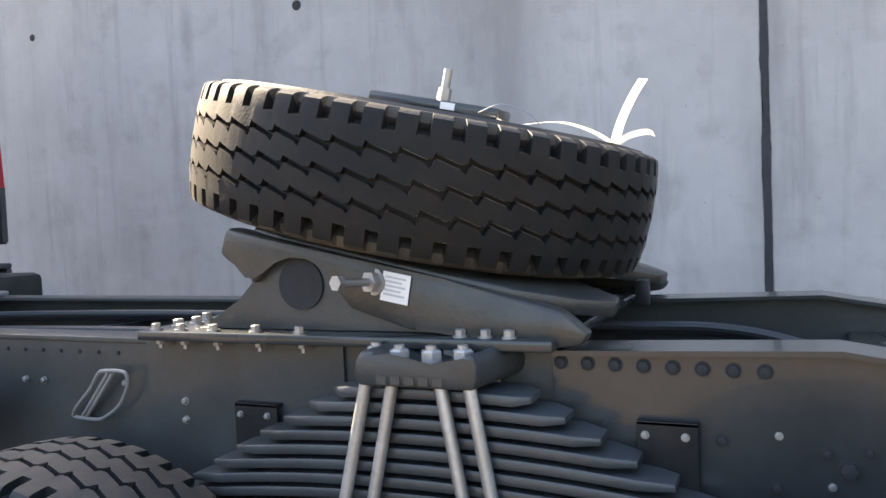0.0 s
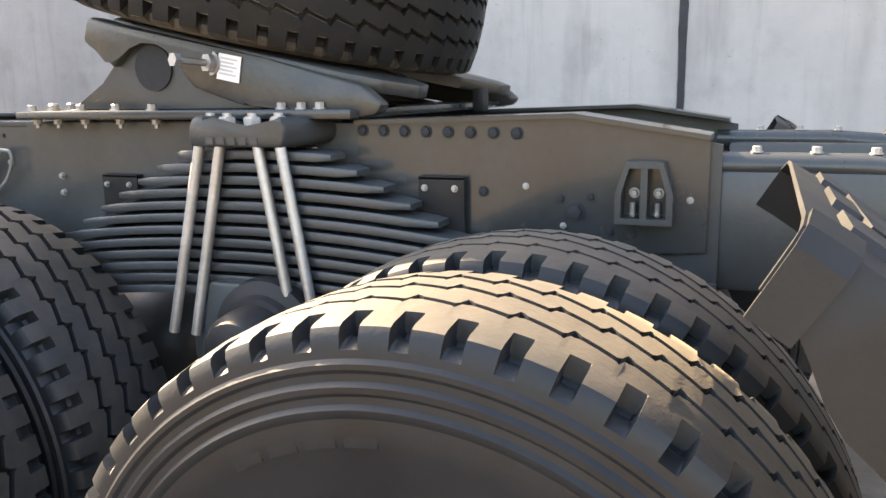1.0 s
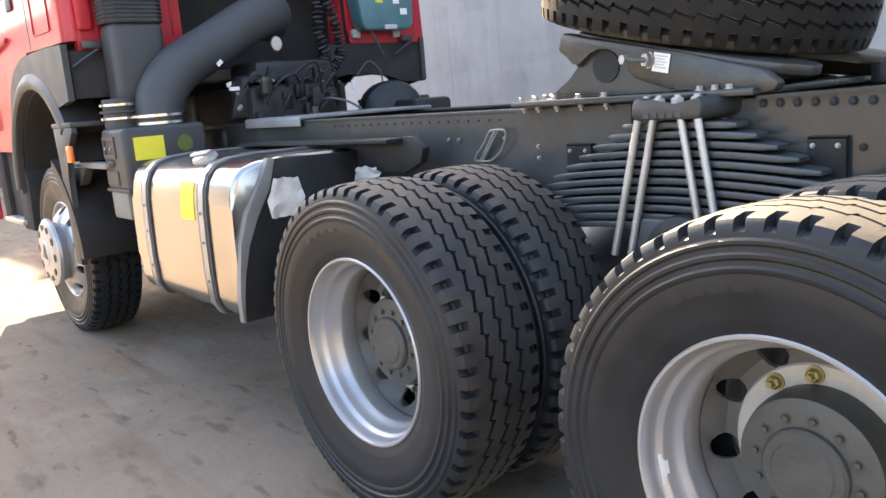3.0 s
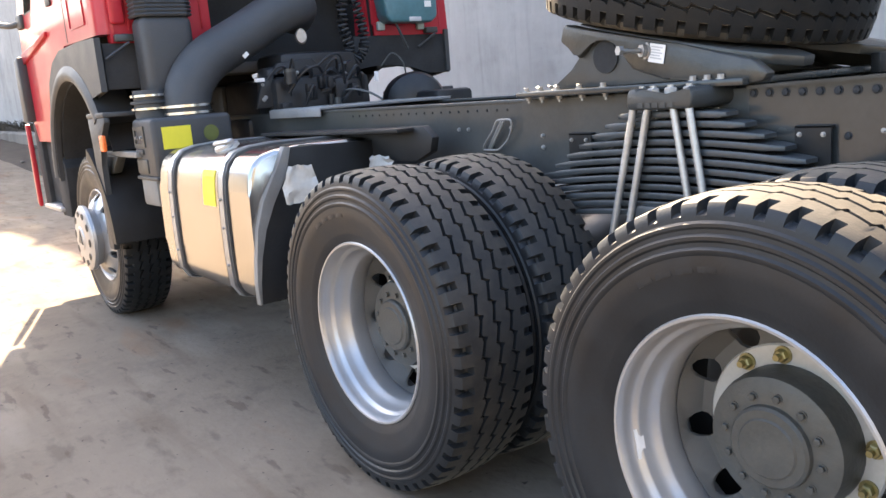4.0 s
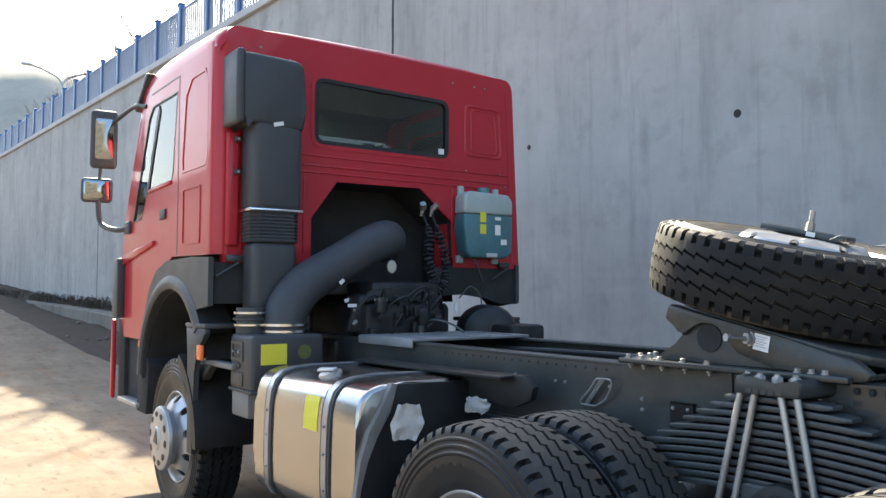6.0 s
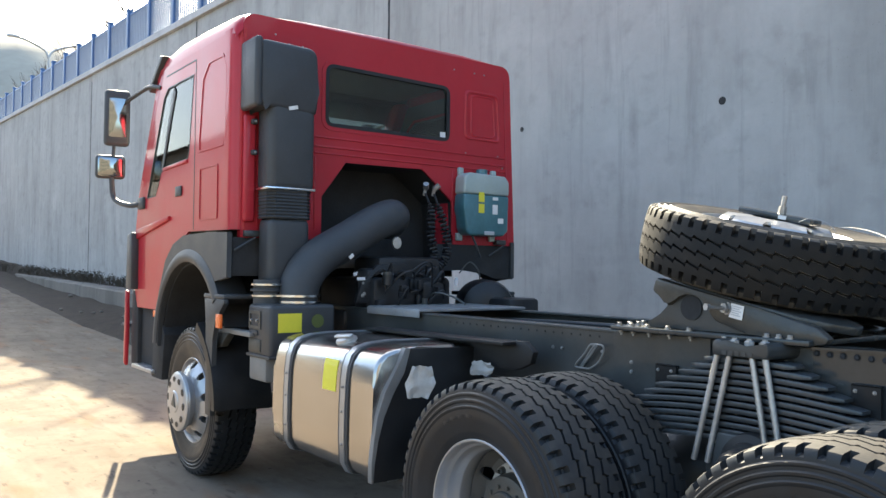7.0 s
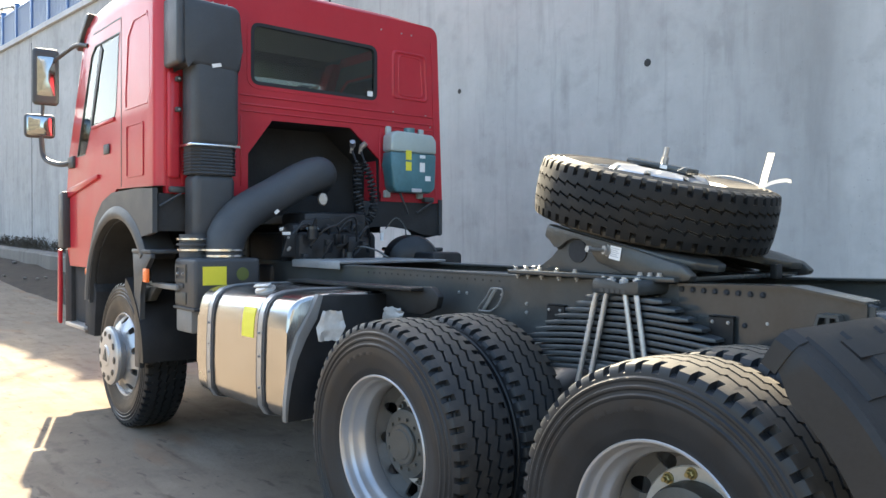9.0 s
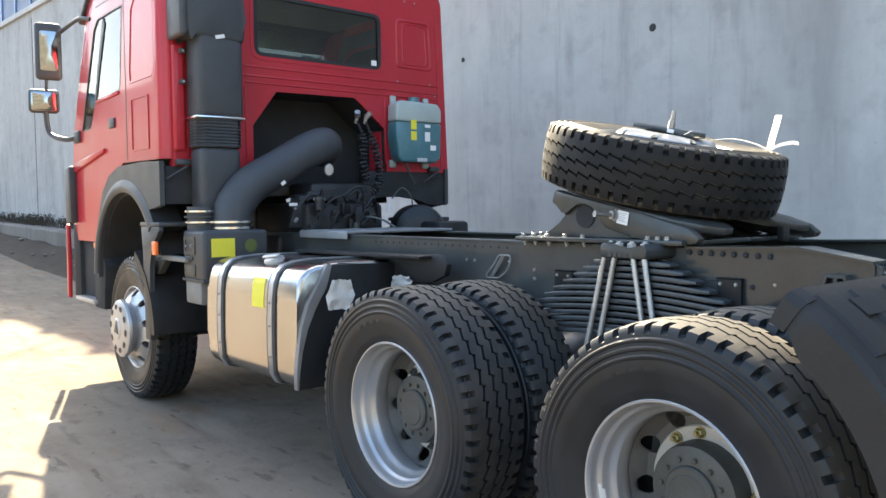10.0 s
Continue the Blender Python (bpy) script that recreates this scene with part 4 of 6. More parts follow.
# ---- leaf spring, saddle and its long bolts, on both sides ----
SX = 0.045
for s in (-1, 1):
    ya, yb = sorted((s * 0.565, s * 0.468))
    pack = part("spring_seat", B(SX - 0.17, SX + 0.17, ya, yb, 0.70, 0.835, 0.02), M_CAST, truck, "leaf spring pack on a cast seat")
    for i in range(12):
        L = 0.185 + 0.056 * i
        L = min(L, 0.64)
        zc = 1.158 - 0.0262 * i
        bm = bmesh.new()
        n = 14
        lo = []
        for k in range(n + 1):
            u = -1 + 2 * k / n
            x = SX + u * L
            dz = -0.035 * (u * L / 0.5) ** 2
            w = 1.0 if abs(u) < 0.86 else (0.6 if abs(u) > 0.99 else 0.9)
            t = 0.0086 if abs(u) < 0.86 else (0.0055 if abs(u) > 0.99 else 0.0080)
            ym, hw = (ya + yb) / 2, (yb - ya) / 2 * w
            lo.append([bm.verts.new((x, ym + hw * a, zc + dz + t * b)) for a, b in ((-0.975, -1), (-1, -0.75), (-1, 0.75), (-0.975, 1), (0.975, 1), (1, 0.75), (1, -0.75), (0.975, -1))])
        for a, b in zip(lo, lo[1:]):
            for k in range(8):
                j = (k + 1) % 8
                bm.faces.new((a[k], a[j], b[j], b[k]))
        bm.faces.new(lo[0])
        bm.faces.new(lo[-1][::-1])
        part("leaf", bm, M_SPRING, pack)
    # clamp plate
    yo, yi = s * 0.595, s * 0.43
    ya, yb = sorted((yo, yi))
    pts = [(-0.082, 1.186), (-0.066, 1.174), (0.172, 1.174), (0.192, 1.186), (0.196, 1.214), (0.185, 1.226), (0.172, 1.236), (0.150, 1.228), (0.075, 1.208), (-0.005, 1.224), (-0.035, 1.236), (-0.062, 1.234), (-0.080, 1.215)]
    bm = prism(pts, "y", ya, yb, 0.009)
    for v in bm.verts:       # the ends are cut back towards the outer face
        if abs(v.co.y) > 0.55:
            v.co.x = min(v.co.x, 0.12 + (v.co.x - 0.12) * 0.5) if v.co.x > 0 else max(v.co.x, -0.05 + (v.co.x + 0.05) * 0.6)
    saddle = part("spring_clamp", bm, M_CAST, truck, "heavy cast clamp plate with eight nuts", True, 40)
    for x, dy in ((-0.056, 0.02), (0.000, 0.0), (0.060, 0.0), (0.112, 0.015)):
        for y in (0.555, 0.465):
            put("ubolt_nut", BIG_NUT, Matrix.Translation((x, s * (y - dy), 1.203)) @ Matrix.Scale(0.9, 4), saddle)
    # worn raised letters on the clamp's face, as plain bars
    if s < 0:
        for k in range(5):
            x = -0.025 + k * 0.026
            part("raised_bar", B(x, x + 0.018, yo - 0.002, yo, 1.180, 1.194), M_CAST, saddle, smooth=False)
    for (xt, xb) in ((-0.055, -0.152), (-0.004, -0.093), (0.084, 0.158), (0.136, 0.210)):
        part("u_bolt", R((xt, s * 0.578, 1.180), (xb, s * 0.585, 0.775), 0.0112, 12), M_UBOLT, pack, "bare steel rod")
        part("u_bolt", R((xt, s * 0.455, 1.165), (xb, s * 0.455, 0.775), 0.0105, 8), M_UBOLT, pack)
    hub = lathe(bmesh.new(), [(0.0, -0.115), (0.040, -0.113), (0.062, -0.104), (0.074, -0.085), (0.078, -0.05), (0.078, -0.02), (0.090, -0.018), (0.094, 0.0), (0.12, 0.01), (0.13, 0.06), (0.13, 0.16)], 32, False,
                Matrix.Translation((SX + 0.038, s * 0.60, 0.785)) @ (Matrix() if s < 0 else pose(0, 0, 0, 0, 0, 180)))
    part("trunnion_hub", hub, M_GUARD, truck, "dark domed trunnion cap")
    part("trunnion_bracket", prism([(SX - 0.10, 0.895), (SX + 0.075, 0.895), (SX + 0.135, 0.70), (SX + 0.13, 0.60), (SX - 0.10, 0.60), (SX - 0.14, 0.70)], "y", min(s * 0.585, s * 0.36), max(s * 0.585, s * 0.36), 0.012), M_CAST, truck)
for x in (-TX, TX):
    bm = R((x, -0.95, CZ), (x, 0.95, CZ), 0.09, 20)
    bmesh.ops.create_uvsphere(bm, u_segments=20, v_segments=12, radius=0.24, matrix=Matrix.Translation((x, 0, CZ)))
    part("axle", bm, M_CAST, truck)
    for s in (-1, 1):
        part("brake_drum", R((x, s * 0.60, CZ), (x, s * 0.80, CZ), 0.21, 32), M_CAST, truck)
part("axle", R((CX, -0.9, CZ - 0.05), (CX, 0.9, CZ - 0.05), 0.06, 14), M_CAST, truck)
part("torque_rod", R((-0.66, 0.1, 0.72), (0.0, 0.12, 0.85), 0.03, 12), M_CAST, truck)
part("torque_rod", R((0.66, -0.1, 0.72), (0.0, -0.12, 0.85), 0.03, 12), M_CAST, truck)
part("prop_shaft", R((-2.6, 0, 0.85), (-0.75, 0, 0.6), 0.055, 16), M_CAST, truck)

# ---- fifth wheel ----
bm = B(-0.63, 0.26, -0.515, 0.515, 1.226, 1.246, 0.004)
base = part("base_plate", bm, M_FRAME, truck, "bolted steel base plate across the rails")
for s in (-1, 1):
    for x in (-0.60, -0.535, -0.451, -0.348, -0.246):
        put("bolt", BOLT, Matrix.Translation((x, s * 0.49, 1.246)) @ Matrix.Scale(0.85, 4), base)
        put("nut", NUT, Matrix.Translation((x, s * 0.478, 1.226)) @ DOWN @ Matrix.Scale(0.85, 4), base)
    for x in (0.088, 0.135, 0.178):
        put("bolt", BOLT, Matrix.Translation((x, s * 0.49, 1.246)) @ Matrix.Scale(0.9, 4), base)
    for x, y in ((-0.57, 0.40), (-0.50, 0.38), (-0.44, 0.32), (-0.60, 0.33), (-0.53, 0.30), (-0.585, 0.44)):
        put("bolt", BOLT, Matrix.Translation((x, s * y, 1.246)), base)
PIV = (-0.265, 1.345)
FA = 13.0
fm = Matrix.Translation((PIV[0], 0, PIV[1] - 0.045)) @ pose(0, 0, 0, 0, FA, 0)
for s in (-1, 1):
    ya, yb = sorted((s * 0.462, s * 0.34))
    pts = [(-0.52, 1.246), (-0.48, 1.252), (-0.40, 1.30), (-0.365, 1.335)]
    pts += [(PIV[0] + 0.088 * math.cos(a), PIV[1] + 0.075 * math.sin(a)) for a in (2.9, 2.3, 1.57, 0.8, 0.2)]
    pts += [(-0.15, 1.30), (-0.05, 1.265), (0.05, 1.246)]
    part("pedestal", prism(pts, "y", ya, yb, 0.008), M_CAST, truck, "cast pedestal of the coupling", True, 40)
    part("pivot_boss", R((PIV[0] + 0.012, s * 0.46, PIV[1] - 0.008), (PIV[0] + 0.012, s * 0.468, PIV[1] - 0.008), 0.050, 28), M_MATT, truck)
# top plate: rounded front, V-shaped mouth and two sloping horns at the back
half = [(-0.175, 0.0), (-0.175, 0.30), (-0.165, 0.40), (-0.13, 0.455), (-0.06, 0.47), (0.30, 0.47), (0.42, 0.455), (0.53, 0.40), (0.585, 0.33), (0.575, 0.26), (0.48, 0.19), (0.30, 0.10), (0.20, 0.055)]
out = [(x, -y) for x, y in half] + [(x, y) for x, y in half[:0:-1]]
bm = prism(out, "z", 0.095, 0.125, 0.006, m=fm)
top = part("coupling_plate", bm, M_PLATE, truck, "tilted greasy steel coupling plate with a slot", True, 40)
for s in (-1, 1):
    ya, yb = sorted((s * 0.485, s * 0.44))
    pts = [(-0.172, 0.118), (-0.180, 0.105), (-0.184, 0.062), (-0.165, 0.052), (-0.11, 0.035), (-0.095, 0.018)]
    pts += [(0.012 + 0.085 * math.cos(a), 0.04 + 0.062 * math.sin(a)) for a in (3.0, 2.5, 2.0, 1.5, 1.0, 0.5, 0.1)]
    pts += [(0.13, 0.022), (0.26, 0.012), (0.275, 0.026), (0.40, 0.03), (0.52, 0.045), (0.565, 0.062), (0.575, 0.085), (0.52, 0.112), (0.30, 0.119)]
    part("skirt", prism(pts, "y", ya, yb, 0.008, m=fm), M_PLATE, top, smooth=True, angle=40)
part("cross_rib", B(-0.15, -0.10, -0.42, 0.42, 0.0, 0.1, 0.01, m=fm), M_PLATE, top)
bm = R((-0.085, -0.487, 1.343), (-0.107, -0.56, 1.348), 0.0078, 10)
rod(bm, (-0.107, -0.56, 1.348), (-0.111, -0.574, 1.349), 0.0145, 6)
rod(bm, (-0.080, -0.478, 1.342), (-0.087, -0.499, 1.344), 0.020, 6)
rod(bm, (-0.077, -0.474, 1.342), (-0.081, -0.486, 1.343), 0.025, 16)
part("locking_bolt", bm, M_ZINC, top, "long zinc bolt with a lock nut")
lab = part("maker_label", B(-0.028, 0.028, -0.4895, -0.4875, -0.027, 0.027, m=Matrix.Translation((-0.036, 0, 1.332)) @ pose(0, 0, 0, 0, 11, 0)), M_WHITE, top, "white paper label with grey print", smooth=False)
for k in range(5):
    z = 0.018 - k * 0.008
    part("print_line", B(-0.022, 0.02 - 0.008 * (k % 2), -0.4905, -0.4898, z - 0.0018, z + 0.0018, m=Matrix.Translation((-0.036, 0, 1.332)) @ pose(0, 0, 0, 0, 11, 0)), M_INK, lab, smooth=False)

# ---- rear mudguard ----
def arc_sheet(cx, cz, a0, a1, n, section, bm=None):
    """Sweeps a section of (y, radius) points round (cx, cz); degrees, 0 towards +x and 90 up."""
    bm = bm or bmesh.new()
    rows = []
    for i in range(n + 1):
        deg = a0 + (a1 - a0) * i / n
        a = radians(deg)
        sect_here = section(deg) if callable(section) else section
        rows.append([bm.verts.new((cx + r * math.cos(a), y, cz + r * math.sin(a))) for y, r in sect_here])
    m = len(rows[0])
    for a, b in zip(rows, rows[1:]):
        for k in range(m):
            j = (k + 1) % m
            bm.faces.new((a[k], a[j], b[j], b[k]))
    bm.faces.new(rows[0][::-1])
    bm.faces.new(rows[-1])
    return bm


for s in (-1, 1):
    # a trough: side walls and a broad crown
    def trough(deg, s=s):
        low = 0.628 + 0.057 * max(0, min(1, (deg - 50) / 8))
        mid = ((-0.612, 0.672), (-0.628, 0.735), (-0.660, 0.751), (-0.72, 0.754), (-1.19, 0.752), (-1.226, 0.746), (-1.237, 0.730), (-1.242, low))
        return [(s * y, r - 0.005) for y, r in mid[:3]] + [(s * y, r - 0.006) for y, r in mid[3:6]] + [(s * (y + 0.008), r) for y, r in mid[6:]] + [(s * y, r) for y, r in mid[::-1]]

    guard = part("mudguard", arc_sheet(TX, CZ, 60.0, -8, 24, trough), M_GUARD, truck, "black plastic mudguard behind the last wheel", True, 30)
    sec = [(s * y, r) for y, r in ((-1.241, 0.660), (-1.2475, 0.660), (-1.242, 0.730), (-1.226, 0.749), (-1.19, 0.758), (-1.19, 0.753), (-1.222, 0.745), (-1.236, 0.725))]
    part("edge_lip", arc_sheet(TX, CZ, 59.8, 56.0, 3, sec), M_GUARD, guard, "", True, 30)
    # raised bands along the crown and bars across it
    for y0, y1 in ((-0.685, -0.80), (-0.86, -1.0), (-1.06, -1.185)):
        sec = [(s * y, r) for y, r in ((y0, 0.750), (y0 - 0.010, 0.761), (y1 + 0.010, 0.761), (y1, 0.750))]
        part("crown_band", arc_sheet(TX, CZ, 57.0, 42, 8, sec), M_GUARD, guard, "", True, 30)
        part("crown_band", arc_sheet(TX, CZ, 36, 8, 8, sec), M_GUARD, guard, "", True, 30)
    for a0, a1 in ((54.5, 50), (42.5, 36)):
        sec = [(s * y, r) for y, r in ((-0.80, 0.752), (-0.80, 0.763), (-1.06, 0.763), (-1.06, 0.752))]
        part("cross_bar", arc_sheet(TX, CZ, a0, a1, 3, sec), M_GUARD, guard, "", True, 30)
    part("mudguard_stay", pipe(bmesh.new(), [(1.16, s * 0.44, 0.94), (1.16, s * 0.9, 0.93), (1.16, s * 1.12, 0.92)], 0.018, 10), M_FRAME, truck)

# ---- spare wheel, strapped down on the coupling ----
SP = Matrix.Translation((-0.168, -0.05, 1.557)) @ pose(0, 0, 0, 0, 13.1, 0)
spare = root("spare_wheel", SP.translation, "dusty spare truck wheel lying tilted on the coupling plate", "wheel")
UPM = SP @ pose(0, 0, 0, -90, 0, 0)        # the outboard side looks up
SPARE_TYRE = TYRE.copy()      # tread darkened as in shade; dusty sidewalls also lightened for sun on top
SPARE_TYRE.materials[0] = M_SUNDUSTWALL
SPARE_TYRE.materials[1] = M_SPARETREAD
SPARE_TYRE.materials[2] = M_SPARETREAD
put("tyre", SPARE_TYRE, UPM @ pose(0, 0, 0, 0, 17, 0) @ Matrix.Diagonal((1, 0.90, 1, 1)), spare, "dusty black tyre with zigzag tread")
bm = lathe(bmesh.new(), [(0.301, -0.1215), (0.3035, -0.127), (0.300, -0.133), (0.294, -0.132), (0.288, -0.118), (0.262, -0.07), (0.2515, -0.03), (0.2515, 0.02), (0.272, 0.09), (0.301, 0.125), (0.29, 0.09), (0.268, 0.0), (0.285, -0.07), (0.293, -0.105)], 64, True)
put("rim", mesh_from("rim", bm, M_RIM, True, 50), UPM @ Matrix.Diagonal((1, 0.9, 1, 1)), spare, "silver steel rim")
bm = holed_disc(bmesh.new(), 0.10, 0.215, 0.262, lambda r: -0.150 + 0.10 * max(0, (r - 0.185) / 0.077) ** 1.8, 8, 0.016, 0.012)
put("wheel_disc", mesh_from("wheel_disc", bm, M_RIM, True, 40), UPM, spare, "raised silver disc")
bar = part("carrier_bar", B(-0.16, 0.17, -0.045, 0.045, 0.150, 0.176, 0.006, m=SP), M_FRAME, spare, "dark steel bar clamped over the hub")
bm = R(SP @ Vector((0.015, 0, 0.16)), SP @ Vector((0.015, 0, 0.25)), 0.010, 12)
rod(bm, SP @ Vector((0.015, 0, 0.176)), SP @ Vector((0.015, 0, 0.194)), 0.017, 6)
rod(bm, SP @ Vector((0.015, 0, 0.194)), SP @ Vector((0.015, 0, 0.206)), 0.016, 6)
part("stud", bm, M_ZINC, bar, "zinc threaded stud with nuts")
part("bar_tag", B(0.03, 0.065, -0.047, -0.044, 0.156, 0.172, m=SP), M_WHITE, bar)


def ribbon(bm, pts, w, side):
    """A flat strap along points; side: the direction of its width."""
    P = spline(pts, 8)
    rows = []
    for p in P:
        q = Vector(side).normalized() * w / 2
        rows.append([bm.verts.new(p + q), bm.verts.new(p - q)])
    for a, b in zip(rows, rows[1:]):
        bm.faces.new((a[0], a[1], b[1], b[0]))
    bmesh.ops.solidify(bm, geom=bm.faces[:], thickness=0.0015)
    return bm


sw = lambda x, y, z: SP @ Vector((x, y, z))
strap = part("tie_strap", ribbon(bmesh.new(), [sw(0.21, 0.0, 0.15), sw(0.28, 0.07, 0.172), sw(0.34, 0.14, 0.166), sw(0.387, 0.201, 0.145)], 0.022, (1, -0.8, 0)), M_STRAPW, spare, "white woven strap with loose ends")
part("strap_end", ribbon(bmesh.new(), [sw(0.384, 0.203, 0.145), sw(0.392, 0.19, 0.20), sw(0.412, 0.16, 0.255), sw(0.435, 0.12, 0.292), sw(0.44, 0.113, 0.297)], 0.030, (0.6, 1, 0)), M_STRAPW, strap)
part("strap_end", ribbon(bmesh.new(), [sw(0.387, 0.201, 0.146), sw(0.41, 0.225, 0.172), sw(0.44, 0.27, 0.19), sw(0.455, 0.30, 0.19)], 0.022, (-0.4, 0.6, 0.8)), M_STRAPW, strap)
part("wire", pipe(bmesh.new(), spline([sw(0.13, -0.06, 0.16), sw(0.18, -0.06, 0.185), sw(0.24, -0.04, 0.175), sw(0.27, -0.03, 0.15)], 8), 0.0014, 5), M_ZINC, spare, "thin bright wire")

# ---- fuel tank ----
T0, T1 = -2.53, -1.46
sect = [(-0.62, 0.50), (-1.10, 0.475), (-1.165, 0.49), (-1.195, 0.54), (-1.200, 0.66), (-1.198, 0.80), (-1.194, 0.92), (-1.186, 0.99), (-1.166, 1.045), (-1.125, 1.081), (-1.06, 1.098), (-0.95, 1.105), (-0.62, 1.105)]
tank = part("fuel_tank", prism(sect, "x", T0, T1, 0.022, seg=3), M_ALU, truck, "brushed aluminium fuel tank with two straps", True, 30)


def offset_sect(d):
    c = Vector((-0.9, 0.79))
    return [tuple(Vector(p) + (Vector(p) - c).normalized() * d) for p in sect]


for x in (-2.34, -1.72):
    bm = ring_panel(offset_sect(0.013), offset_sect(-0.004), "x", x - 0.023, x + 0.023)
    st = part("tank_strap", bm, M_STRAP, tank, "steel strap on a dark rubber band", True, 30)
    bm = ring_panel(offset_sect(0.008), offset_sect(-0.006), "x", x - 0.043, x + 0.043)
    part("rubber_band", bm, M_BLACK, st, "black rubber band")
    for z in (0.62, 0.78, 0.9):
        put("bolt", BOLT, Matrix.Translation((x, -1.210, z)) @ OUT @ Matrix.Scale(0.5, 4), st)
# a dark plate closes the tank's end; its curved edge carries a grey rim
edge = [(-1.005, 1.100), (-1.040, 0.985), (-1.105, 0.885), (-1.151, 0.787), (-1.182, 0.677), (-1.198, 0.580), (-1.203, 0.492)]
rim = edge + [(-1.216, 0.492), (-1.215, 0.585), (-1.206, 0.668), (-1.187, 0.792), (-1.150, 0.905), (-1.072, 1.022), (-1.036, 1.106)]
part("end_rim", prism(rim, "x", T1 - 0.004, T1 + 0.028, 0.003), M_ENDRIM, tank, "dull grey curved end rim", True, 30)
cm = Matrix.Translation((-1.95, -1.06, 1.094)) @ pose(0, 0, 0, 24, 0, 0) @ Matrix.Diagonal((1.05, 1.05, 0.8, 1))
bm = lathe(bmesh.new(), [(0.0, -0.036), (0.036, -0.036), (0.044, -0.030), (0.046, -0.014), (0.058, -0.012), (0.060, 0.004)], 28, False, cm @ pose(0, 0, 0, -90, 0, 0))
cap = part("filler_cap", bm, M_UBOLT, tank, "low grey filler cap with a folding lever")
part("cap_lever", B(-0.062, 0.062, -0.017, 0.017, 0.034, 0.054, 0.012, 3, m=cm @ pose(0, 0, 0, 0, 0, 12)), M_UBOLT, cap)
stick = [(-1.1985, 0.864), (-1.1965, 0.92), (-1.1885, 0.99), (-1.1800, 1.018)]
part("tank_sticker", prism(stick + [(y + 0.0045, z) for y, z in stick[::-1]], "x", -1.945, -1.810), M_YELLOW, tank, "yellow paper sticker", smooth=False)
for x in (-2.34, -1.72):
    part("tank_bracket", prism([(-0.45, 1.05), (-0.62, 1.05), (-0.62, 0.50), (-1.1, 0.492), (-1.1, 0.482), (-0.56, 0.482), (-0.45, 0.7)], "x", x - 0.04, x + 0.04, 0.006), M_FRAME, truck)

# black boards between tank and wheels
part("side_board", prism([(-2.36, 1.02), (-1.12, 1.005), (-1.02, 1.045), (-1.0, 1.10), (-1.06, 1.145), (-2.36, 1.115)], "y", -0.62, -0.585, 0.003), M_GUARD, truck, "long black board above the wheel")
bm = prism([(-2.36, 1.115), (-1.12, 1.125), (-1.12, 1.14), (-2.36, 1.13)], "y", -0.70, -0.58, 0.002)
part("board_top", bm, M_GUARD, truck)
part("splash_plate", prism(edge + [(-0.55, 0.492), (-0.55, 1.09)], "x", T1 + 0.005, T1 + 0.024, 0.003), M_GUARD, truck, "upright black splash plate")
for x0, y0, z0, w, h, turn in ((-1.262, -1.07, 0.895, 0.125, 0.145, 58), (-1.33, -0.66, 0.96, 0.16, 0.07, 5)):
    bm = bmesh.new()
    n = 6
    c, d = math.cos(radians(turn)), math.sin(radians(turn))
    g = []
    for i in range(n + 1):
        col = []
        for k in range(n + 1):
            u = (i / n - 0.5) * w * (1.15 - 0.9 * abs(k / n - 0.45)) + 0.15 * w * (k / n - 0.5) + 0.012 * noise.noise((i * 0.6, k * 0.6, 2 + x0))
            v = 0.025 * noise.noise((i * 0.7, k * 0.7, x0))
            col.append(bm.verts.new((x0 + c * u + d * v, y0 + d * u - c * v, z0 + h * k / n + 0.018 * noise.noise((i * 0.7, k * 0.5, 7)))))
        g.append(col)
    for i in range(n):
        for k in range(n):
            bm.faces.new((g[i][k], g[i + 1][k], g[i + 1][k + 1], g[i][k + 1]))
    bmesh.ops.solidify(bm, geom=bm.faces[:], thickness=0.006)
    part("foil_wrap", bm, M_PAPER, truck, "crumpled pale protective wrap", True, 60)

# ---- air filter box, ducts and deck ----
bm = B(-3.06, -2.73, -1.13, -0.69, 0.93, 1.25, 0.025, 3)
fbox = part("filter_box", bm, M_GREYP, truck, "dark grey plastic air filter box")
part("box_foot", B(-3.05, -2.80, -1.125, -0.72, 0.78, 0.94, 0.02), M_ENDRIM, fbox, "pale grey lower box")
part("box_lip", B(-3.065, -2.725, -1.138, -0.68, 0.925, 0.945, 0.006), M_GREYP, fbox)
part("box_catch", B(-3.02, -2.90, -1.14, -1.12, 1.06, 1.09, 0.008), M_BLACK, fbox)
part("box_sticker", B(-2.729, -2.726, -1.08, -0.925, 1.085, 1.20), M_YELLOW, fbox, "yellow warning sticker", smooth=False)
part("box_badge", R((-2.731, -0.815, 1.15), (-2.7265, -0.815, 1.15), 0.042, 24), mat("olive_badge", (0.10, 0.12, 0.03), 0.5), fbox, "dull olive round sticker")
part("box_frame", ring_panel([(-3.03, 1.10), (-2.86, 1.10), (-2.86, 1.21), (-3.03, 1.21)], [(-3.01, 1.12), (-2.88, 1.12), (-2.88, 1.19), (-3.01, 1.19)], "y", -1.137, -1.125), M_HUB, fbox, "grey moulded frame", smooth=False)
part("box_window", B(-3.03, -2.86, -1.137, -1.125, 0.96, 1.035, 0.004), M_HUB, fbox, "pale grey cover")
for x in (-2.99, -2.91):
    put("bolt", BOLT, Matrix.Translation((x, -1.13, 1.15)) @ OUT @ Matrix.Scale(0.8, 4), fbox)
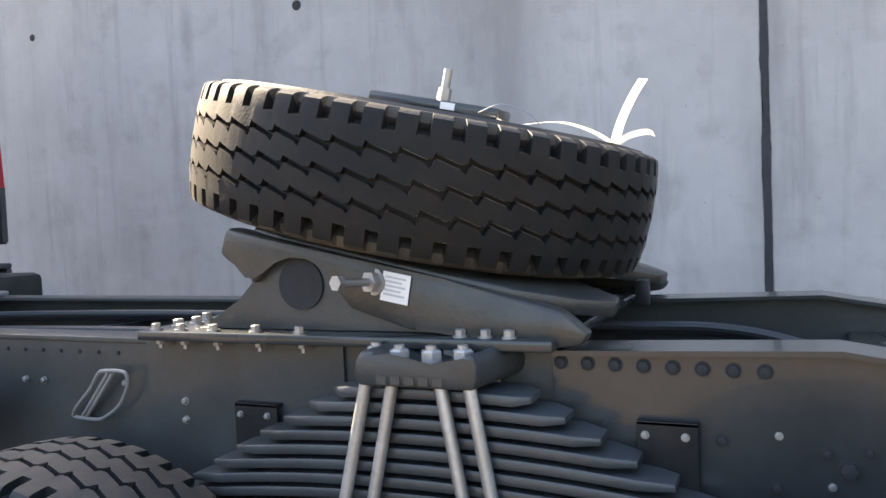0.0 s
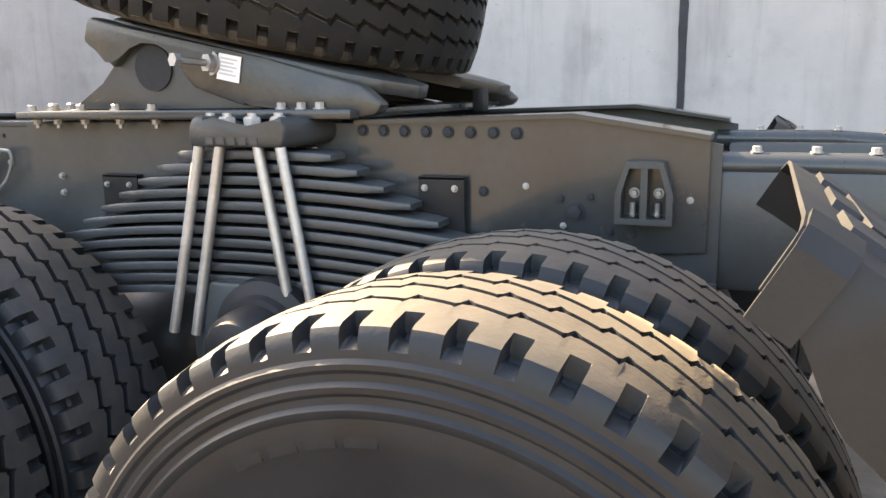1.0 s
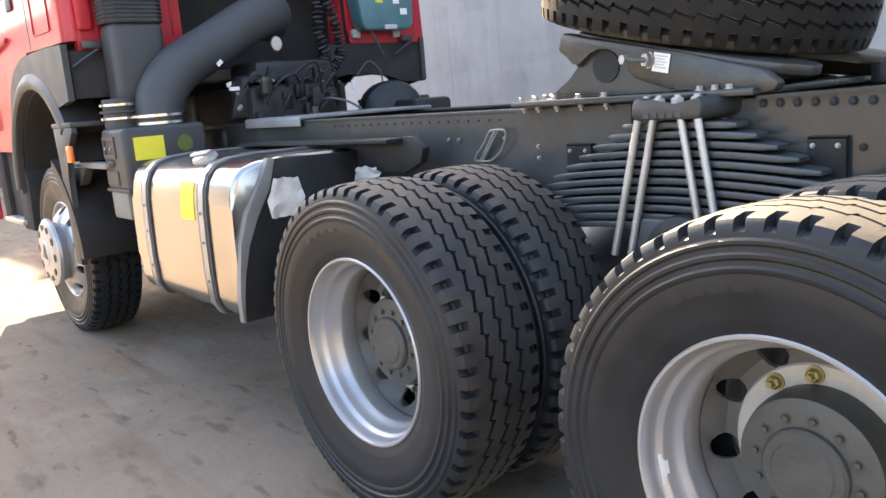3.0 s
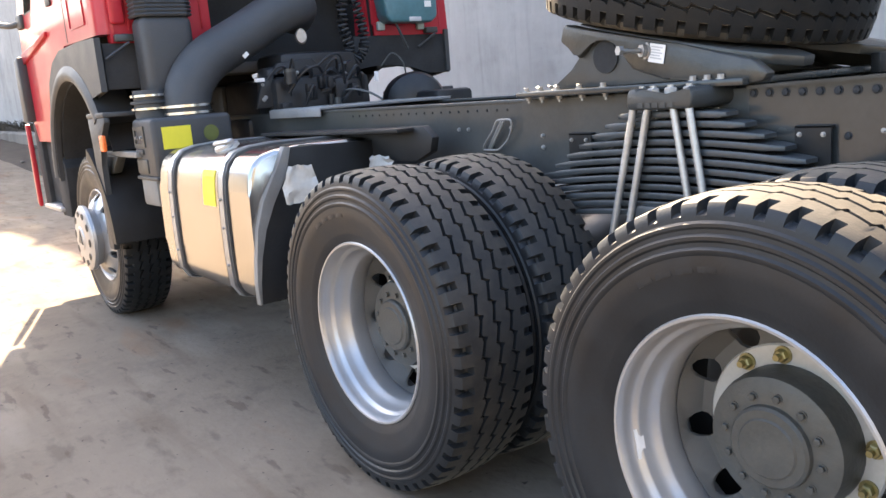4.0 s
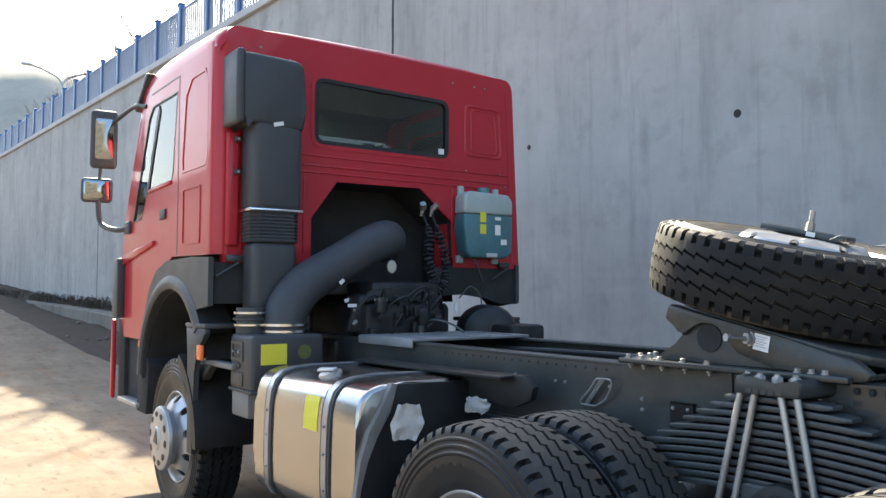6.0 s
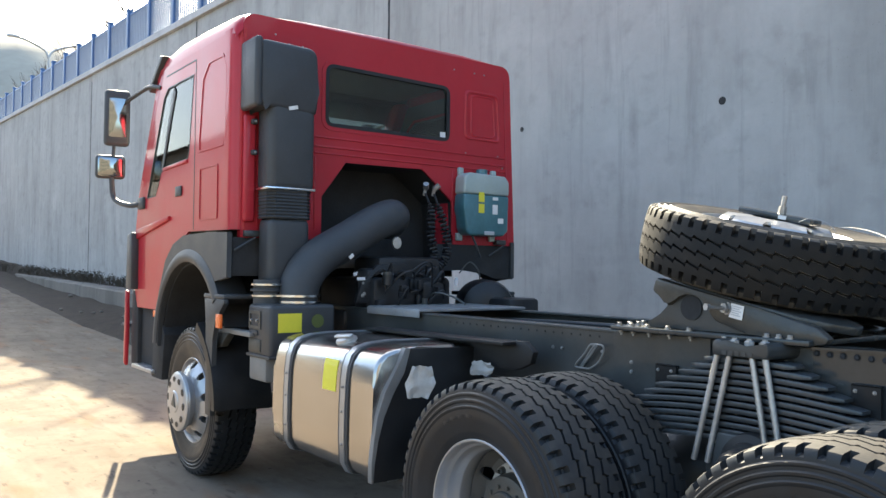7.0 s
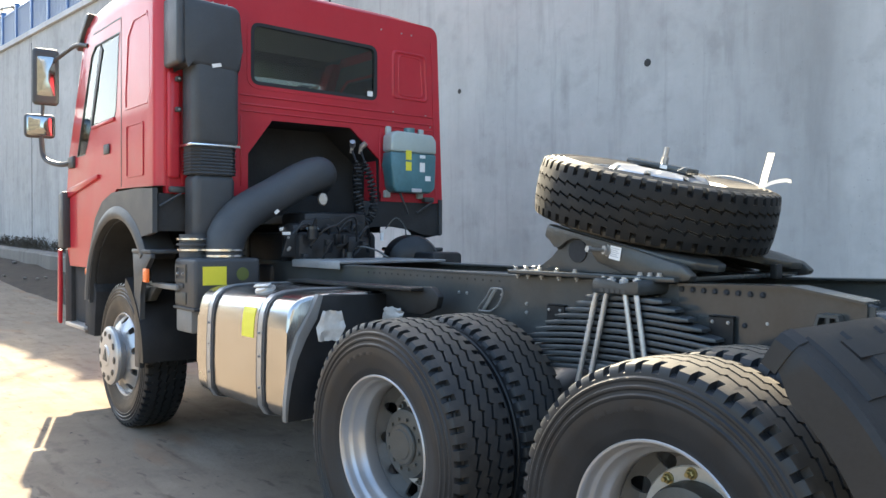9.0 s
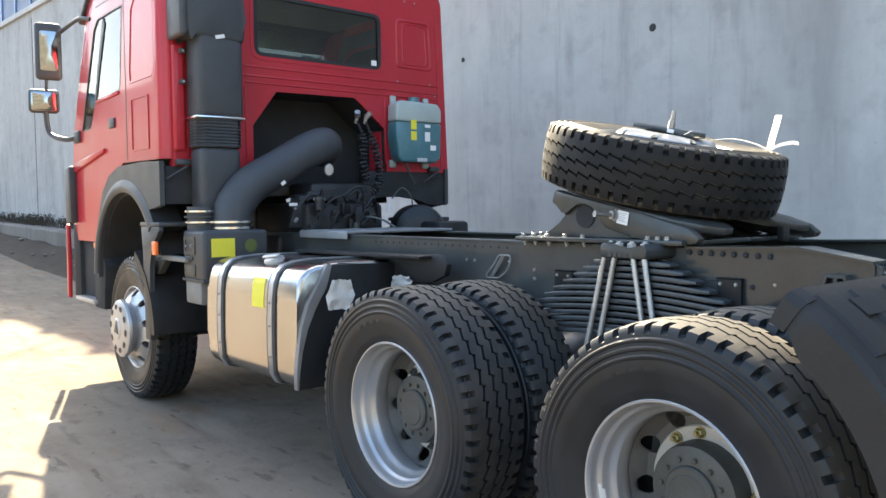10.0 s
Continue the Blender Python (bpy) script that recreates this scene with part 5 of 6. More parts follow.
part("bracket_arm", B(-3.52, -2.96, -1.16, -1.10, 1.045, 1.078, 0.006), M_ENDRIM, truck, "grey bracket arm")
part("bracket_end", prism([(-3.52, 1.05), (-3.26, 1.05), (-3.34, 1.0), (-3.40, 0.95), (-3.48, 0.94), (-3.52, 0.97)], "y", -1.17, -1.12, 0.006), M_HUB, truck)
# elbow hose
path = spline([(-2.93, -0.85, 1.25), (-2.93, -0.85, 1.32), (-2.94, -0.805, 1.43), (-2.96, -0.69, 1.545), (-3.0, -0.45, 1.67), (-3.04, -0.22, 1.79), (-3.08, -0.08, 1.84), (-3.15, 0.0, 1.845), (-3.26, 0.03, 1.81)], 8)
hose = part("intake_hose", pipe(bmesh.new(), path, 0.126, 28), M_DUCT, truck, "thick dark rubber intake elbow")
for z in (1.262, 1.30):
    bm = lathe(bmesh.new(), [(0.128, -0.008), (0.140, -0.007), (0.140, 0.007), (0.128, 0.008)], 40, True, Matrix.Translation((-2.93, -0.85, z)) @ pose(0, 0, 0, 90, 0, 0))
    part("hose_clamp", bm, M_CLAMP, hose, "bright steel clamp")
for p, q in (((-2.87, -0.5, 1.555), 40), ((-2.93, -0.43, 1.44), 15)):
    part("hose_tag", B(-0.003, 0.003, -0.018, 0.018, -0.011, 0.011, m=Matrix.Translation(p) @ pose(0, 0, 0, q, 0, 0)), M_WHITE, hose, "small white tag", smooth=False)
# snorkel: box head, duct, bellows
bm = prism([(-1.115, 2.505), (-1.06, 2.50), (-1.03, 2.49), (-0.72, 2.47), (-0.695, 2.50), (-0.690, 2.62), (-0.696, 2.87), (-0.73, 2.915), (-1.08, 2.925), (-1.115, 2.905)], "x", -3.22, -2.985, 0.035, seg=4)
snork = part("snorkel", bm, M_BLACK, truck, "black plastic air intake snorkel on the cab back", True, 35)
part("snorkel_duct", B(-3.21, -2.992, -1.03, -0.705, 1.97, 2.60, 0.05, 4), M_BLACK, snork)
bm = bmesh.new()
rings = []
for k in range(19):
    e = 0.005 if k % 2 else -0.004
    x0, x1, y0, y1, c = -3.21 - e, -3.005 + e, -1.025 - e, -0.715 + e, 0.045
    q = [(x0 + c, y0), (x1 - c, y0), (x1, y0 + c), (x1, y1 - c), (x1 - c, y1), (x0 + c, y1), (x0, y1 - c), (x0, y0 + c)]
    rings.append([bm.verts.new((x, y, 1.79 + 0.0105 * k)) for x, y in q])
for a, b in zip(rings, rings[1:]):
    for k in range(8):
        bm.faces.new((a[k], a[(k + 1) % 8], b[(k + 1) % 8], b[k]))
part("bellows", bm, M_DUCT, snork, "ribbed rubber bellows", smooth=False)
part("snorkel_mouth", B(-3.225, -2.972, -1.142, -1.088, 2.485, 2.935, 0.026, 4), M_BLACK, snork, "rounded rim of the intake mouth", True, 35)
part("bellows_clamp", B(-3.222, -2.992, -1.045, -0.705, 1.974, 1.992, 0.006), M_CLAMP, snork, "bright clamp band")
part("lower_duct", B(-3.21, -3.01, -1.015, -0.725, 1.36, 1.80, 0.05, 4), M_BLACK, snork)
for z in (1.30, 1.335, 1.37):
    bm = lathe(bmesh.new(), [(0.085, -0.010), (0.105, -0.006), (0.105, 0.006), (0.085, 0.010)], 28, True, Matrix.Translation((-3.02, -1.02, z)) @ pose(0, 0, 0, 90, 0, 0))
    part("hose_clamp", bm, M_CLAMP if z != 1.335 else M_DUCT, snork)
part("duct_foot", R((-3.02, -1.02, 1.22), (-3.02, -1.02, 1.40), 0.088, 24), M_DUCT, snork)
part("snorkel_tag", B(-0.002, 0.002, -0.032, 0.032, -0.012, 0.012, m=Matrix.Translation((-2.9865, -0.875, 2.505)) @ pose(0, 0, 0, 14, 0, 0)), M_WHITE, snork, "small white tag", smooth=False)
for y, z in ((-1.06, 2.42), (-1.06, 2.22), (-0.69, 2.24)):
    lug = part("mounting_lug", B(-3.22, -3.15, y - 0.018, y + 0.018, z - 0.016, z + 0.016, 0.006, 2), M_BLACK, snork)
    put("bolt", BOLT, Matrix.Translation((-3.15, y, z)) @ pose(0, 0, 0, 0, 90, 0) @ Matrix.Scale(0.55, 4), lug)
# deck and clutter between cab and coupling
deck = part("deck_plate", B(-2.70, -2.12, -0.47, 0.36, 1.224, 1.240, 0.004), M_DECK, truck, "grey steel deck plate, paled in colour for the sky it reflects")
part("deck_edge", B(-2.70, -2.12, -0.478, -0.472, 1.192, 1.236, 0.002), M_DECK, deck)
part("deck_foot", B(-2.66, -2.52, -0.468, -0.458, 1.222, 1.226), M_SHADEBLACK, deck, smooth=False)
for k in range(5):
    part("deck_rib", B(-2.68, -2.14, -0.40 + 0.16 * k, -0.388 + 0.16 * k, 1.240, 1.243), M_DECK, deck, smooth=False)
for x0, x1, y0, y1, z0, z1 in ((-3.5, -2.75, -0.40, 0.24, 0.95, 1.42), (-3.2, -2.85, -0.30, 0.22, 1.30, 1.56), (-2.98, -2.80, -0.42, -0.10, 1.18, 1.48), (-2.95, -2.7, -0.04, 0.16, 1.20, 1.40), (-3.4, -3.0, -0.48, 0.5, 1.0, 1.2)):
    part("gearbox_casing", B(x0, x1, y0, y1, z0, z1, 0.04, 2), M_SHADEBLACK, truck)
bm = prism([(-0.50, 1.25), (0.16, 1.25), (0.20, 1.42), (0.15, 1.50), (-0.02, 1.44), (-0.12, 1.52), (-0.34, 1.50), (-0.46, 1.38)], "x", -2.84, -2.80, 0.01)
hb = part("hose_bracket", bm, M_SHADEBLACK, truck, "black bracket plate with many bolts")
# bolts strewn at random, added as small bright dots in the dark bay
rnd = random.Random(4)
for k in range(34):
    put("bolt", BOLT, Matrix.Translation((-2.80, rnd.uniform(-0.48, 0.14), rnd.uniform(1.27, 1.45))) @ pose(0, 0, 0, 0, 90, 0) @ Matrix.Scale(rnd.uniform(0.5, 0.9), 4), hb)
bm = lathe(bmesh.new(), [(0.0, -0.02), (0.03, -0.018), (0.036, 0.0), (0.03, 0.02)], 24, False, Matrix.Translation((-2.94, -0.10, 1.655)) @ pose(0, 0, 0, 0, 0, 70) @ Matrix.Diagonal((1, 1, 1.3, 1)))
part("polished_cap", bm, M_ZINC, truck, "bright oval metal cap")
bm = lathe(bmesh.new(), [(0.0, -0.02), (0.016, -0.018), (0.02, 0.0)], 16, False, Matrix.Translation((-2.79, -0.26, 1.425)) @ pose(0, 0, 0, 0, 0, 80))
part("polished_cap", bm, M_ZINC, truck)
part("tag", B(-2.796, -2.79, -0.50, -0.44, 1.40, 1.42), M_WHITE, truck, "small white tag", smooth=False)
part("tag", B(-2.796, -2.79, 0.30, 0.325, 1.36, 1.42), M_WHITE, truck, "small white tag", smooth=False)
# valves, lines and brackets crowded on the gearbox
rnd = random.Random(21)
for k in range(16):
    x, y, z = rnd.uniform(-2.86, -2.62), rnd.uniform(-0.48, 0.20), rnd.uniform(1.24, 1.42)
    w, h = rnd.uniform(0.03, 0.07), rnd.uniform(0.04, 0.10)
    if k % 2:
        part("valve_body", B(x - w / 2, x + w / 2, y - w / 2, y + w / 2, z - h / 2, z + h / 2, 0.010, 2), M_SHADEBLACK, truck)
    else:
        part("valve_body", R((x, y, z - h / 2), (x, y, z + h / 2), w * 0.5, 14), M_SHADEBLACK if k % 4 else M_CAST, truck)
for k in range(14):
    x, y, z = rnd.uniform(-2.84, -2.60), rnd.uniform(-0.50, 0.24), rnd.uniform(1.26, 1.46)
    d = rnd.uniform(-0.22, 0.22)
    pts = [(x, y, z), (x + 0.05, y + d * 0.3, z + rnd.uniform(0.02, 0.08)), (x + 0.03, y + d * 0.7, z + rnd.uniform(-0.02, 0.06)), (x - 0.05, y + d, z - 0.10)]
    part("air_line", pipe(bmesh.new(), spline(pts, 6), rnd.choice((0.006, 0.008, 0.012)), 8), M_SHADEBLACK if k % 7 else M_BLACK, truck)
# coiled air lines hanging in a loop, with bright couplings
for y0, s in ((0.25, -1), (0.33, 1)):
    c = spline([(-3.10, y0, 2.04), (-3.02, y0 + 0.0, 1.90), (-2.98, y0 + s * 0.03, 1.72), (-2.96, y0 + s * 0.01, 1.56), (-2.95, y0 - 0.10, 1.475), (-2.95, y0 - 0.22, 1.47), (-2.96, y0 - 0.32, 1.50)], 26)
    pts = []
    for i, p in enumerate(c):
        d = (c[min(i + 1, len(c) - 1)] - c[max(i - 1, 0)]).normalized()
        u = Vector((1, 0, 0))
        v = d.cross(u)
        a = i * 1.45
        k = min(1, max(0, (i - 12) / 14))
        pts.append(p + (u * math.cos(a) + v * math.sin(a)) * 0.030 * k)
    hose = part("coiled_air_line", pipe(bmesh.new(), pts, 0.0085, 7), M_SHADEBLACK, truck, "black coiled air line")
    bm = R((-3.11, y0, 2.02), (-3.09, y0, 2.09), 0.014, 10)
    rod(bm, (-3.09, y0, 2.07), (-3.06, y0 + s * 0.02, 2.10), 0.022, 8)
    part("air_coupling", bm, M_ZINC, hose, "bright metal coupling")
# vessels on the far side, against the wall
bm = lathe(bmesh.new(), [(0, -0.24), (0.12, -0.232), (0.185, -0.19), (0.20, -0.14), (0.20, 0.0), (0.20, 0.14), (0.185, 0.19), (0.12, 0.232), (0, 0.24)], 28, False, Matrix.Translation((-2.88, 0.64, 1.205)) @ pose(0, 0, 0, 0, 0, 60))
part("air_vessel", bm, M_SHADEBLACK, truck, "black rounded air vessel")
part("air_vessel", B(-2.75, -2.45, 0.52, 0.80, 1.10, 1.28, 0.03), M_SHADEBLACK, truck)
part("exhaust_box", B(-3.6, -2.9, 0.55, 1.1, 0.7, 1.15, 0.06), M_BLACK, truck)
part("thin_pipe", pipe(bmesh.new(), spline([(-2.9, 0.42, 1.45), (-2.88, 0.50, 1.53), (-2.85, 0.56, 1.47), (-2.85, 0.58, 1.36)], 8), 0.005, 7), M_CAST, truck)
part("thin_pipe", pipe(bmesh.new(), spline([(-2.7, 0.0, 1.26), (-2.6, -0.02, 1.32), (-2.5, 0.05, 1.30), (-2.42, 0.1, 1.25)], 8), 0.007, 7), M_CAST, truck)

# ---- cab ----
def convex(w, h, r, m):
    """A bulging pane with rounded corners that looks towards +x."""
    bm = bmesh.new()
    edge = rounded([(-w / 2, -h / 2), (w / 2, -h / 2), (w / 2, h / 2), (-w / 2, h / 2)], (0.022,) * 4, 5)
    rows = [[bm.verts.new((0.012 - (y * y + z * z) * f * f / (2 * r), y * f, z * f)) for y, z in edge] for f in (1.0, 0.85, 0.7, 0.5, 0.3, 0.12)]
    rows.insert(0, [bm.verts.new((-0.02, y, z)) for y, z in edge])
    for a, b in zip(rows, rows[1:]):
        for k in range(len(a)):
            j = (k + 1) % len(a)
            bm.faces.new((a[k], a[j], b[j], b[k]))
    bm.faces.new(rows[-1])
    bmesh.ops.transform(bm, matrix=m, verts=bm.verts)
    return bm


CW, RX, FX = 1.175, -3.22, -5.36      # half width, rear face, front face
part("cab_floor", B(FX + 0.1, RX - 0.05, -1.08, 1.08, 1.475, 1.54, 0.01), M_INNER, truck)
# back wall with its window and the engine recess below
TOPZ = 3.13
WC = [(-0.515, 2.466), (0.555, 2.466), (0.555, 2.882), (-0.515, 2.896)]
win = rounded(WC, (0.06, 0.06, 0.07, 0.07))
CB = CW - 0.05
CR = 1.205          # the far edge of the back wall, at the belt line
wo = rounded([(-CB, 2.32), (CR, 2.32), (1.168, TOPZ), (-CB, TOPZ + 0.01)], (0.001, 0.001, 0.10, 0.10))
cab = part("cab_back", ring_panel(wo, win, "x", RX - 0.05, RX), M_RED, truck, "glossy red cab with dark rear window", True, 30)
rec = [(-0.54, 1.42), (-0.54, 1.97), (-0.352, 2.220), (0.312, 2.228), (0.59, 2.0), (0.615, 1.42)]
lo = [(-CB, 1.67), (-CB, 1.95), (-CB, 2.32), (CR, 2.32), (1.222, 1.95), (1.235, 1.67)]
rec2 = [(-0.54, 1.67)] + rec[1:5] + [(0.605, 1.67)]
bm = bmesh.new()
for d in (RX - 0.05, RX):
    A, I = ([bm.verts.new((d, *p)) for p in q] for q in (lo, rec2))
    for i in range(5):
        bm.faces.new((A[i], A[i + 1], I[i + 1], I[i]))
part("back_lower_panel", bm, M_RED, cab, "", True, 30)
part("back_skirt", prism([(-CW, 1.42), (-0.545, 1.42), (-0.545, 1.67), (-CW, 1.67)], "x", RX - 0.05, RX - 0.006, 0.004), M_MATT, cab, "black lower skirt")
part("back_skirt", prism([(0.44, 1.445), (0.56, 1.472), (0.72, 1.472), (0.90, 1.452), (1.02, 1.41), (1.05, 1.402), (1.232, 1.40), (1.235, 1.67), (0.44, 1.67)], "x", RX - 0.05, RX - 0.006, 0.004), M_MATT, cab, "black lower skirt")
part("recess", prism([(y * 1.02, z + 0.01 * (z > 1.5)) for y, z in rec], "x", RX - 0.42, RX - 0.40), M_MATT, cab, "black engine tunnel", smooth=False)
bm = bmesh.new()
pr = [(RX - 0.41, y, z) for y, z in rec], [(RX - 0.02, y, z) for y, z in rec]
A, C = ([bm.verts.new(p) for p in q] for q in pr)
for i in range(5):
    bm.faces.new((A[i], A[i + 1], C[i + 1], C[i]))
part("recess_lining", bm, M_MATT, cab, smooth=False)
part("recess_return", prism([(0.572, 1.50), (0.582, 1.99), (0.589, 1.99), (0.612, 1.50)], "x", RX - 0.20, RX - 0.052), M_RED, cab, "", True, 30)
# rubber seal and pane of the back window
def grown(d):
    return rounded([(y + (d if y > 0 else -d), z + (d if z > 2.67 else -d)) for y, z in WC], (0.06 + d, 0.06 + d, 0.07 + d, 0.07 + d))


part("window_seal", ring_panel(grown(0.006), grown(-0.020), "x", RX - 0.03, RX + 0.006), M_MATT, cab, "black rubber seal", True, 30)
part("window_rebate", ring_panel(grown(0.034), grown(0.004), "x", RX - 0.02, RX + 0.004), M_RED, cab, "", True, 30)
part("rear_window", prism(grown(-0.01), "x", RX - 0.016, RX - 0.010), M_DGLASS, cab, "dark rear window pane", smooth=False)
# pressed panel and crease lines
def pressing(y0, y1, z0, z1, w, h, r=0.045):
    """A rounded bead pressed out of the sheet."""
    def ring(d, x):
        return [(x, *p) for p in rounded([(y0 + d, z0 + d), (y1 + 0.025 + d * -1, z0 + d), (y1 - d, z1 - d), (y0 + d, z1 - d)], (r,) * 4)]

    bm = bmesh.new()
    rows = [[bm.verts.new(p) for p in ring(d, x)] for d, x in ((0, RX - 0.003), (w * 0.3, RX + h * 0.75), (w * 0.5, RX + h), (w * 0.7, RX + h * 0.75), (w, RX - 0.003))]
    for a, b in zip(rows, rows[1:]):
        for k in range(len(a)):
            j = (k + 1) % len(a)
            bm.faces.new((a[k], a[j], b[j], b[k]))
    return bm


part("pressed_panel", pressing(0.705, 1.055, 2.495, 2.892, 0.030, 0.010), M_RED, cab, "", True, 60)
part("pressed_panel", pressing(0.765, 1.005, 2.525, 2.862, 0.018, 0.006), M_RED, cab, "", True, 60)
for z, h in ((2.375, 0.012), (2.31, 0.014), (2.265, 0.010)):
    part("crease", B(RX - 0.003, RX + 0.008, -0.60, CW - 0.05, z, z + h, 0.004), M_RED, cab)
for y in (-1.02, -0.60, 0.585, 0.635):
    part("crease", B(RX - 0.003, RX + 0.007, y, y + 0.014, 1.74, 2.24, 0.004), M_RED, cab)
part("swage", B(RX - 0.01, RX + 0.034, -1.118, -1.036, 1.77, 2.47, 0.020, 4), M_RED, cab, "", True, 40)
for y, z in ((0.72, 2.39), (1.05, 2.39), (1.10, 2.30), (0.60, 3.03), (0.8, 3.03), (0.9, 3.03), (-0.9, 3.03), (-0.8, 2.98), (-0.7, 2.98)):
    put("bolt", BOLT, Matrix.Translation((RX, y, z)) @ pose(0, 0, 0, 0, 90, 0) @ Matrix.Scale(0.45, 4), cab)
# sides, with the door and its window
for s in (-1, 1):
    ya, yb = sorted((s * CW, s * (CW - 0.018)))
    outer = [(RX - 0.07, 1.72), (-4.05, 1.73), (-4.42, 1.55), (-4.60, 1.28), (-4.64, 1.13), (-5.27, 1.13), (FX, 1.30), (FX, 1.75), (-5.30, 2.05), (-4.66, 3.02), (-4.0, 3.02), (RX - 0.07, 3.02)]
    wn_ = [(-4.055, 2.31), (-4.085, 2.262), (-4.62, 2.248), (-4.70, 2.205), (-4.77, 2.10), (-4.83, 2.035), (-5.06, 2.03), (-5.02, 2.10), (-4.95, 2.25), (-4.66, 2.80), (-4.56, 2.865), (-3.98, 2.865)]
    side = part("cab_side", ring_panel(outer, wn_, "y", ya, yb), M_RED, cab, "", True, 30)
    yg = s * (CW - 0.009)
    part("side_window", prism(wn_, "y", yg - 0.003, yg + 0.003), M_GLASS, side, "greenish side window", smooth=False)
    c = Vector((-4.45, 2.45))
    small = [tuple(c + (Vector(p) - c) * 0.975) for p in wn_]
    ys = sorted((s * (CW + 0.002), s * (CW - 0.014)))
    part("window_seal", ring_panel(wn_, small, "y", *ys), M_BLACK, side, "black seal", True, 30)
    part("window_bar", prism([(-4.715, 2.20), (-4.655, 2.245), (-4.385, 2.80), (-4.42, 2.85), (-4.45, 2.80)], "y", *sorted((s * (CW + 0.001), s * (CW - 0.005)))), M_BLACK, side)
    part("door_card", ring_panel(outer, [tuple(c + (Vector(p) - c) * 1.05) for p in wn_], "y", *sorted((s * (CW - 0.030), s * (CW - 0.034)))), M_INNER, side, "dark inner door trim", smooth=False)
    part("sill_strip", prism([(-4.09, 2.235), (-4.63, 2.222), (-4.63, 2.246), (-4.09, 2.260)], "y", *sorted((s * (CW + 0.012), s * (CW - 0.004))), 0.004), M_RED, side)
    # door gaps
    gap = sorted((s * (CW + 0.0015), s * (CW - 0.01)))
    part("door_gap", B(-3.952, -3.940, *gap, 1.74, 2.96), M_BLACK, side, smooth=False)
    part("door_gap", B(-4.60, -3.94, *gap, 2.955, 2.965), M_BLACK, side, smooth=False)
    part("door_handle", B(-4.33, -4.20, *sorted((s * (CW + 0.012), s * CW)), 2.0, 2.075, 0.008), M_BLACK, side, "black recessed door handle")
    for o in ([(-3.85, 2.28), (-3.40, 2.28), (-3.36, 2.34), (-3.36, 2.80), (-3.42, 2.90), (-3.68, 2.90), (-3.80, 2.80), (-3.86, 2.36)], [(-3.82, 1.80), (-3.50, 1.80), (-3.49, 1.81), (-3.49, 2.16), (-3.50, 2.17), (-3.82, 2.17), (-3.83, 2.16), (-3.83, 1.81)]):
        c = Vector((sum(p[0] for p in o) / 8, sum(p[1] for p in o) / 8))
        part("pressed_panel", ring_panel(o, [tuple(c + (Vector(p) - c) * 0.94) for p in o], "y", *sorted((s * (CW + 0.006), s * (CW - 0.002)))), M_RED, side, "", True, 60)
    # slanting fold on the lower door
    part("door_fold", prism([(-5.30, 1.78), (-4.45, 1.86), (-4.46, 1.83), (-5.30, 1.70)], "y", *sorted((s * (CW + 0.02), s * (CW - 0.01))), 0.006), M_RED, side)
    # corner pillar that rounds the back edge
    pts = [(RX + 0.004, s * (CW - 0.075))] + [(RX - 0.096 + 0.10 * math.cos(a), s * (CW - 0.085 + 0.09 * math.sin(a))) for a in [radians(12 + 78 * k / 8) for k in range(9)]] + [(RX - 0.17, s * (CW + 0.005)), (RX - 0.17, s * (CW - 0.075))]
    lean = Matrix(((1, 0, 0, 0), (0, 1, -0.045, 0.045 * 3.02), (0, 0, 1, 0), (0, 0, 0, 1))) if s > 0 else None
    part("corner_pillar", prism([(x, y) for x, y in pts], "z", 1.72, 3.0 if s > 0 else 3.035, 0.0, m=lean), M_RED, side, "", True, 50)
    # black arch over the front wheel
    arch_o = [(-3.20, 1.41), (-3.20, 1.55), (-3.20, 1.70), (-3.55, 1.71), (-4.02, 1.70), (-4.25, 1.64), (-4.42, 1.52), (-4.56, 1.28), (-4.66, 1.02), (-4.68, 0.93)]
    arch_i = [(-3.93 + 0.64 * math.cos(a), 0.86 + 0.66 * math.sin(a)) for a in [radians(50 + 130 * k / 9) for k in range(10)]]
    bm = bmesh.new()
    for d in (s * (CW + 0.045), s * (CW + 0.012)):
        A, I = ([bm.verts.new((p[0], d, p[1])) for p in q] for q in (arch_o, arch_i))
        for i in range(9):
            bm.faces.new((A[i], A[i + 1], I[i + 1], I[i]))
    bm.verts.ensure_lookup_table()
    for off in (0, 10):
        for i in range(9):
            bm.faces.new((bm.verts[off + i], bm.verts[off + i + 1], bm.verts[20 + off + i + 1], bm.verts[20 + off + i]))
    part("wheel_arch", bm, M_GREYP, cab, "dark grey plastic wheel arch", True, 40)
    sec = [(s * y, r) for y, r in ((-1.0, 0.650), (-CW - 0.052, 0.650), (-CW - 0.064, 0.665), (-CW - 0.064, 0.70), (-CW - 0.046, 0.74), (-1.0, 0.70))]
    part("arch_lip", arc_sheet(-3.93, 0.86, 35 if s > 0 else 95, 178, 20, sec), M_GREYP, cab, "", True, 40)
    sec = [(s * y, r) for y, r in ((-0.62, 0.635), (-CW, 0.635), (-CW, 0.648), (-0.62, 0.648))]
    part("arch_liner", arc_sheet(-3.93, 0.86, 20 if s > 0 else 95, 185, 20, sec), M_MATT, cab, "", True, 40)
    # mud flap behind the wheel
    sec = [(s * y, r) for y, r in ((-0.84, 0.60), (-1.20, 0.60), (-1.235, 0.585), (-1.238, 0.65), (-1.20, 0.655), (-0.84, 0.655))]
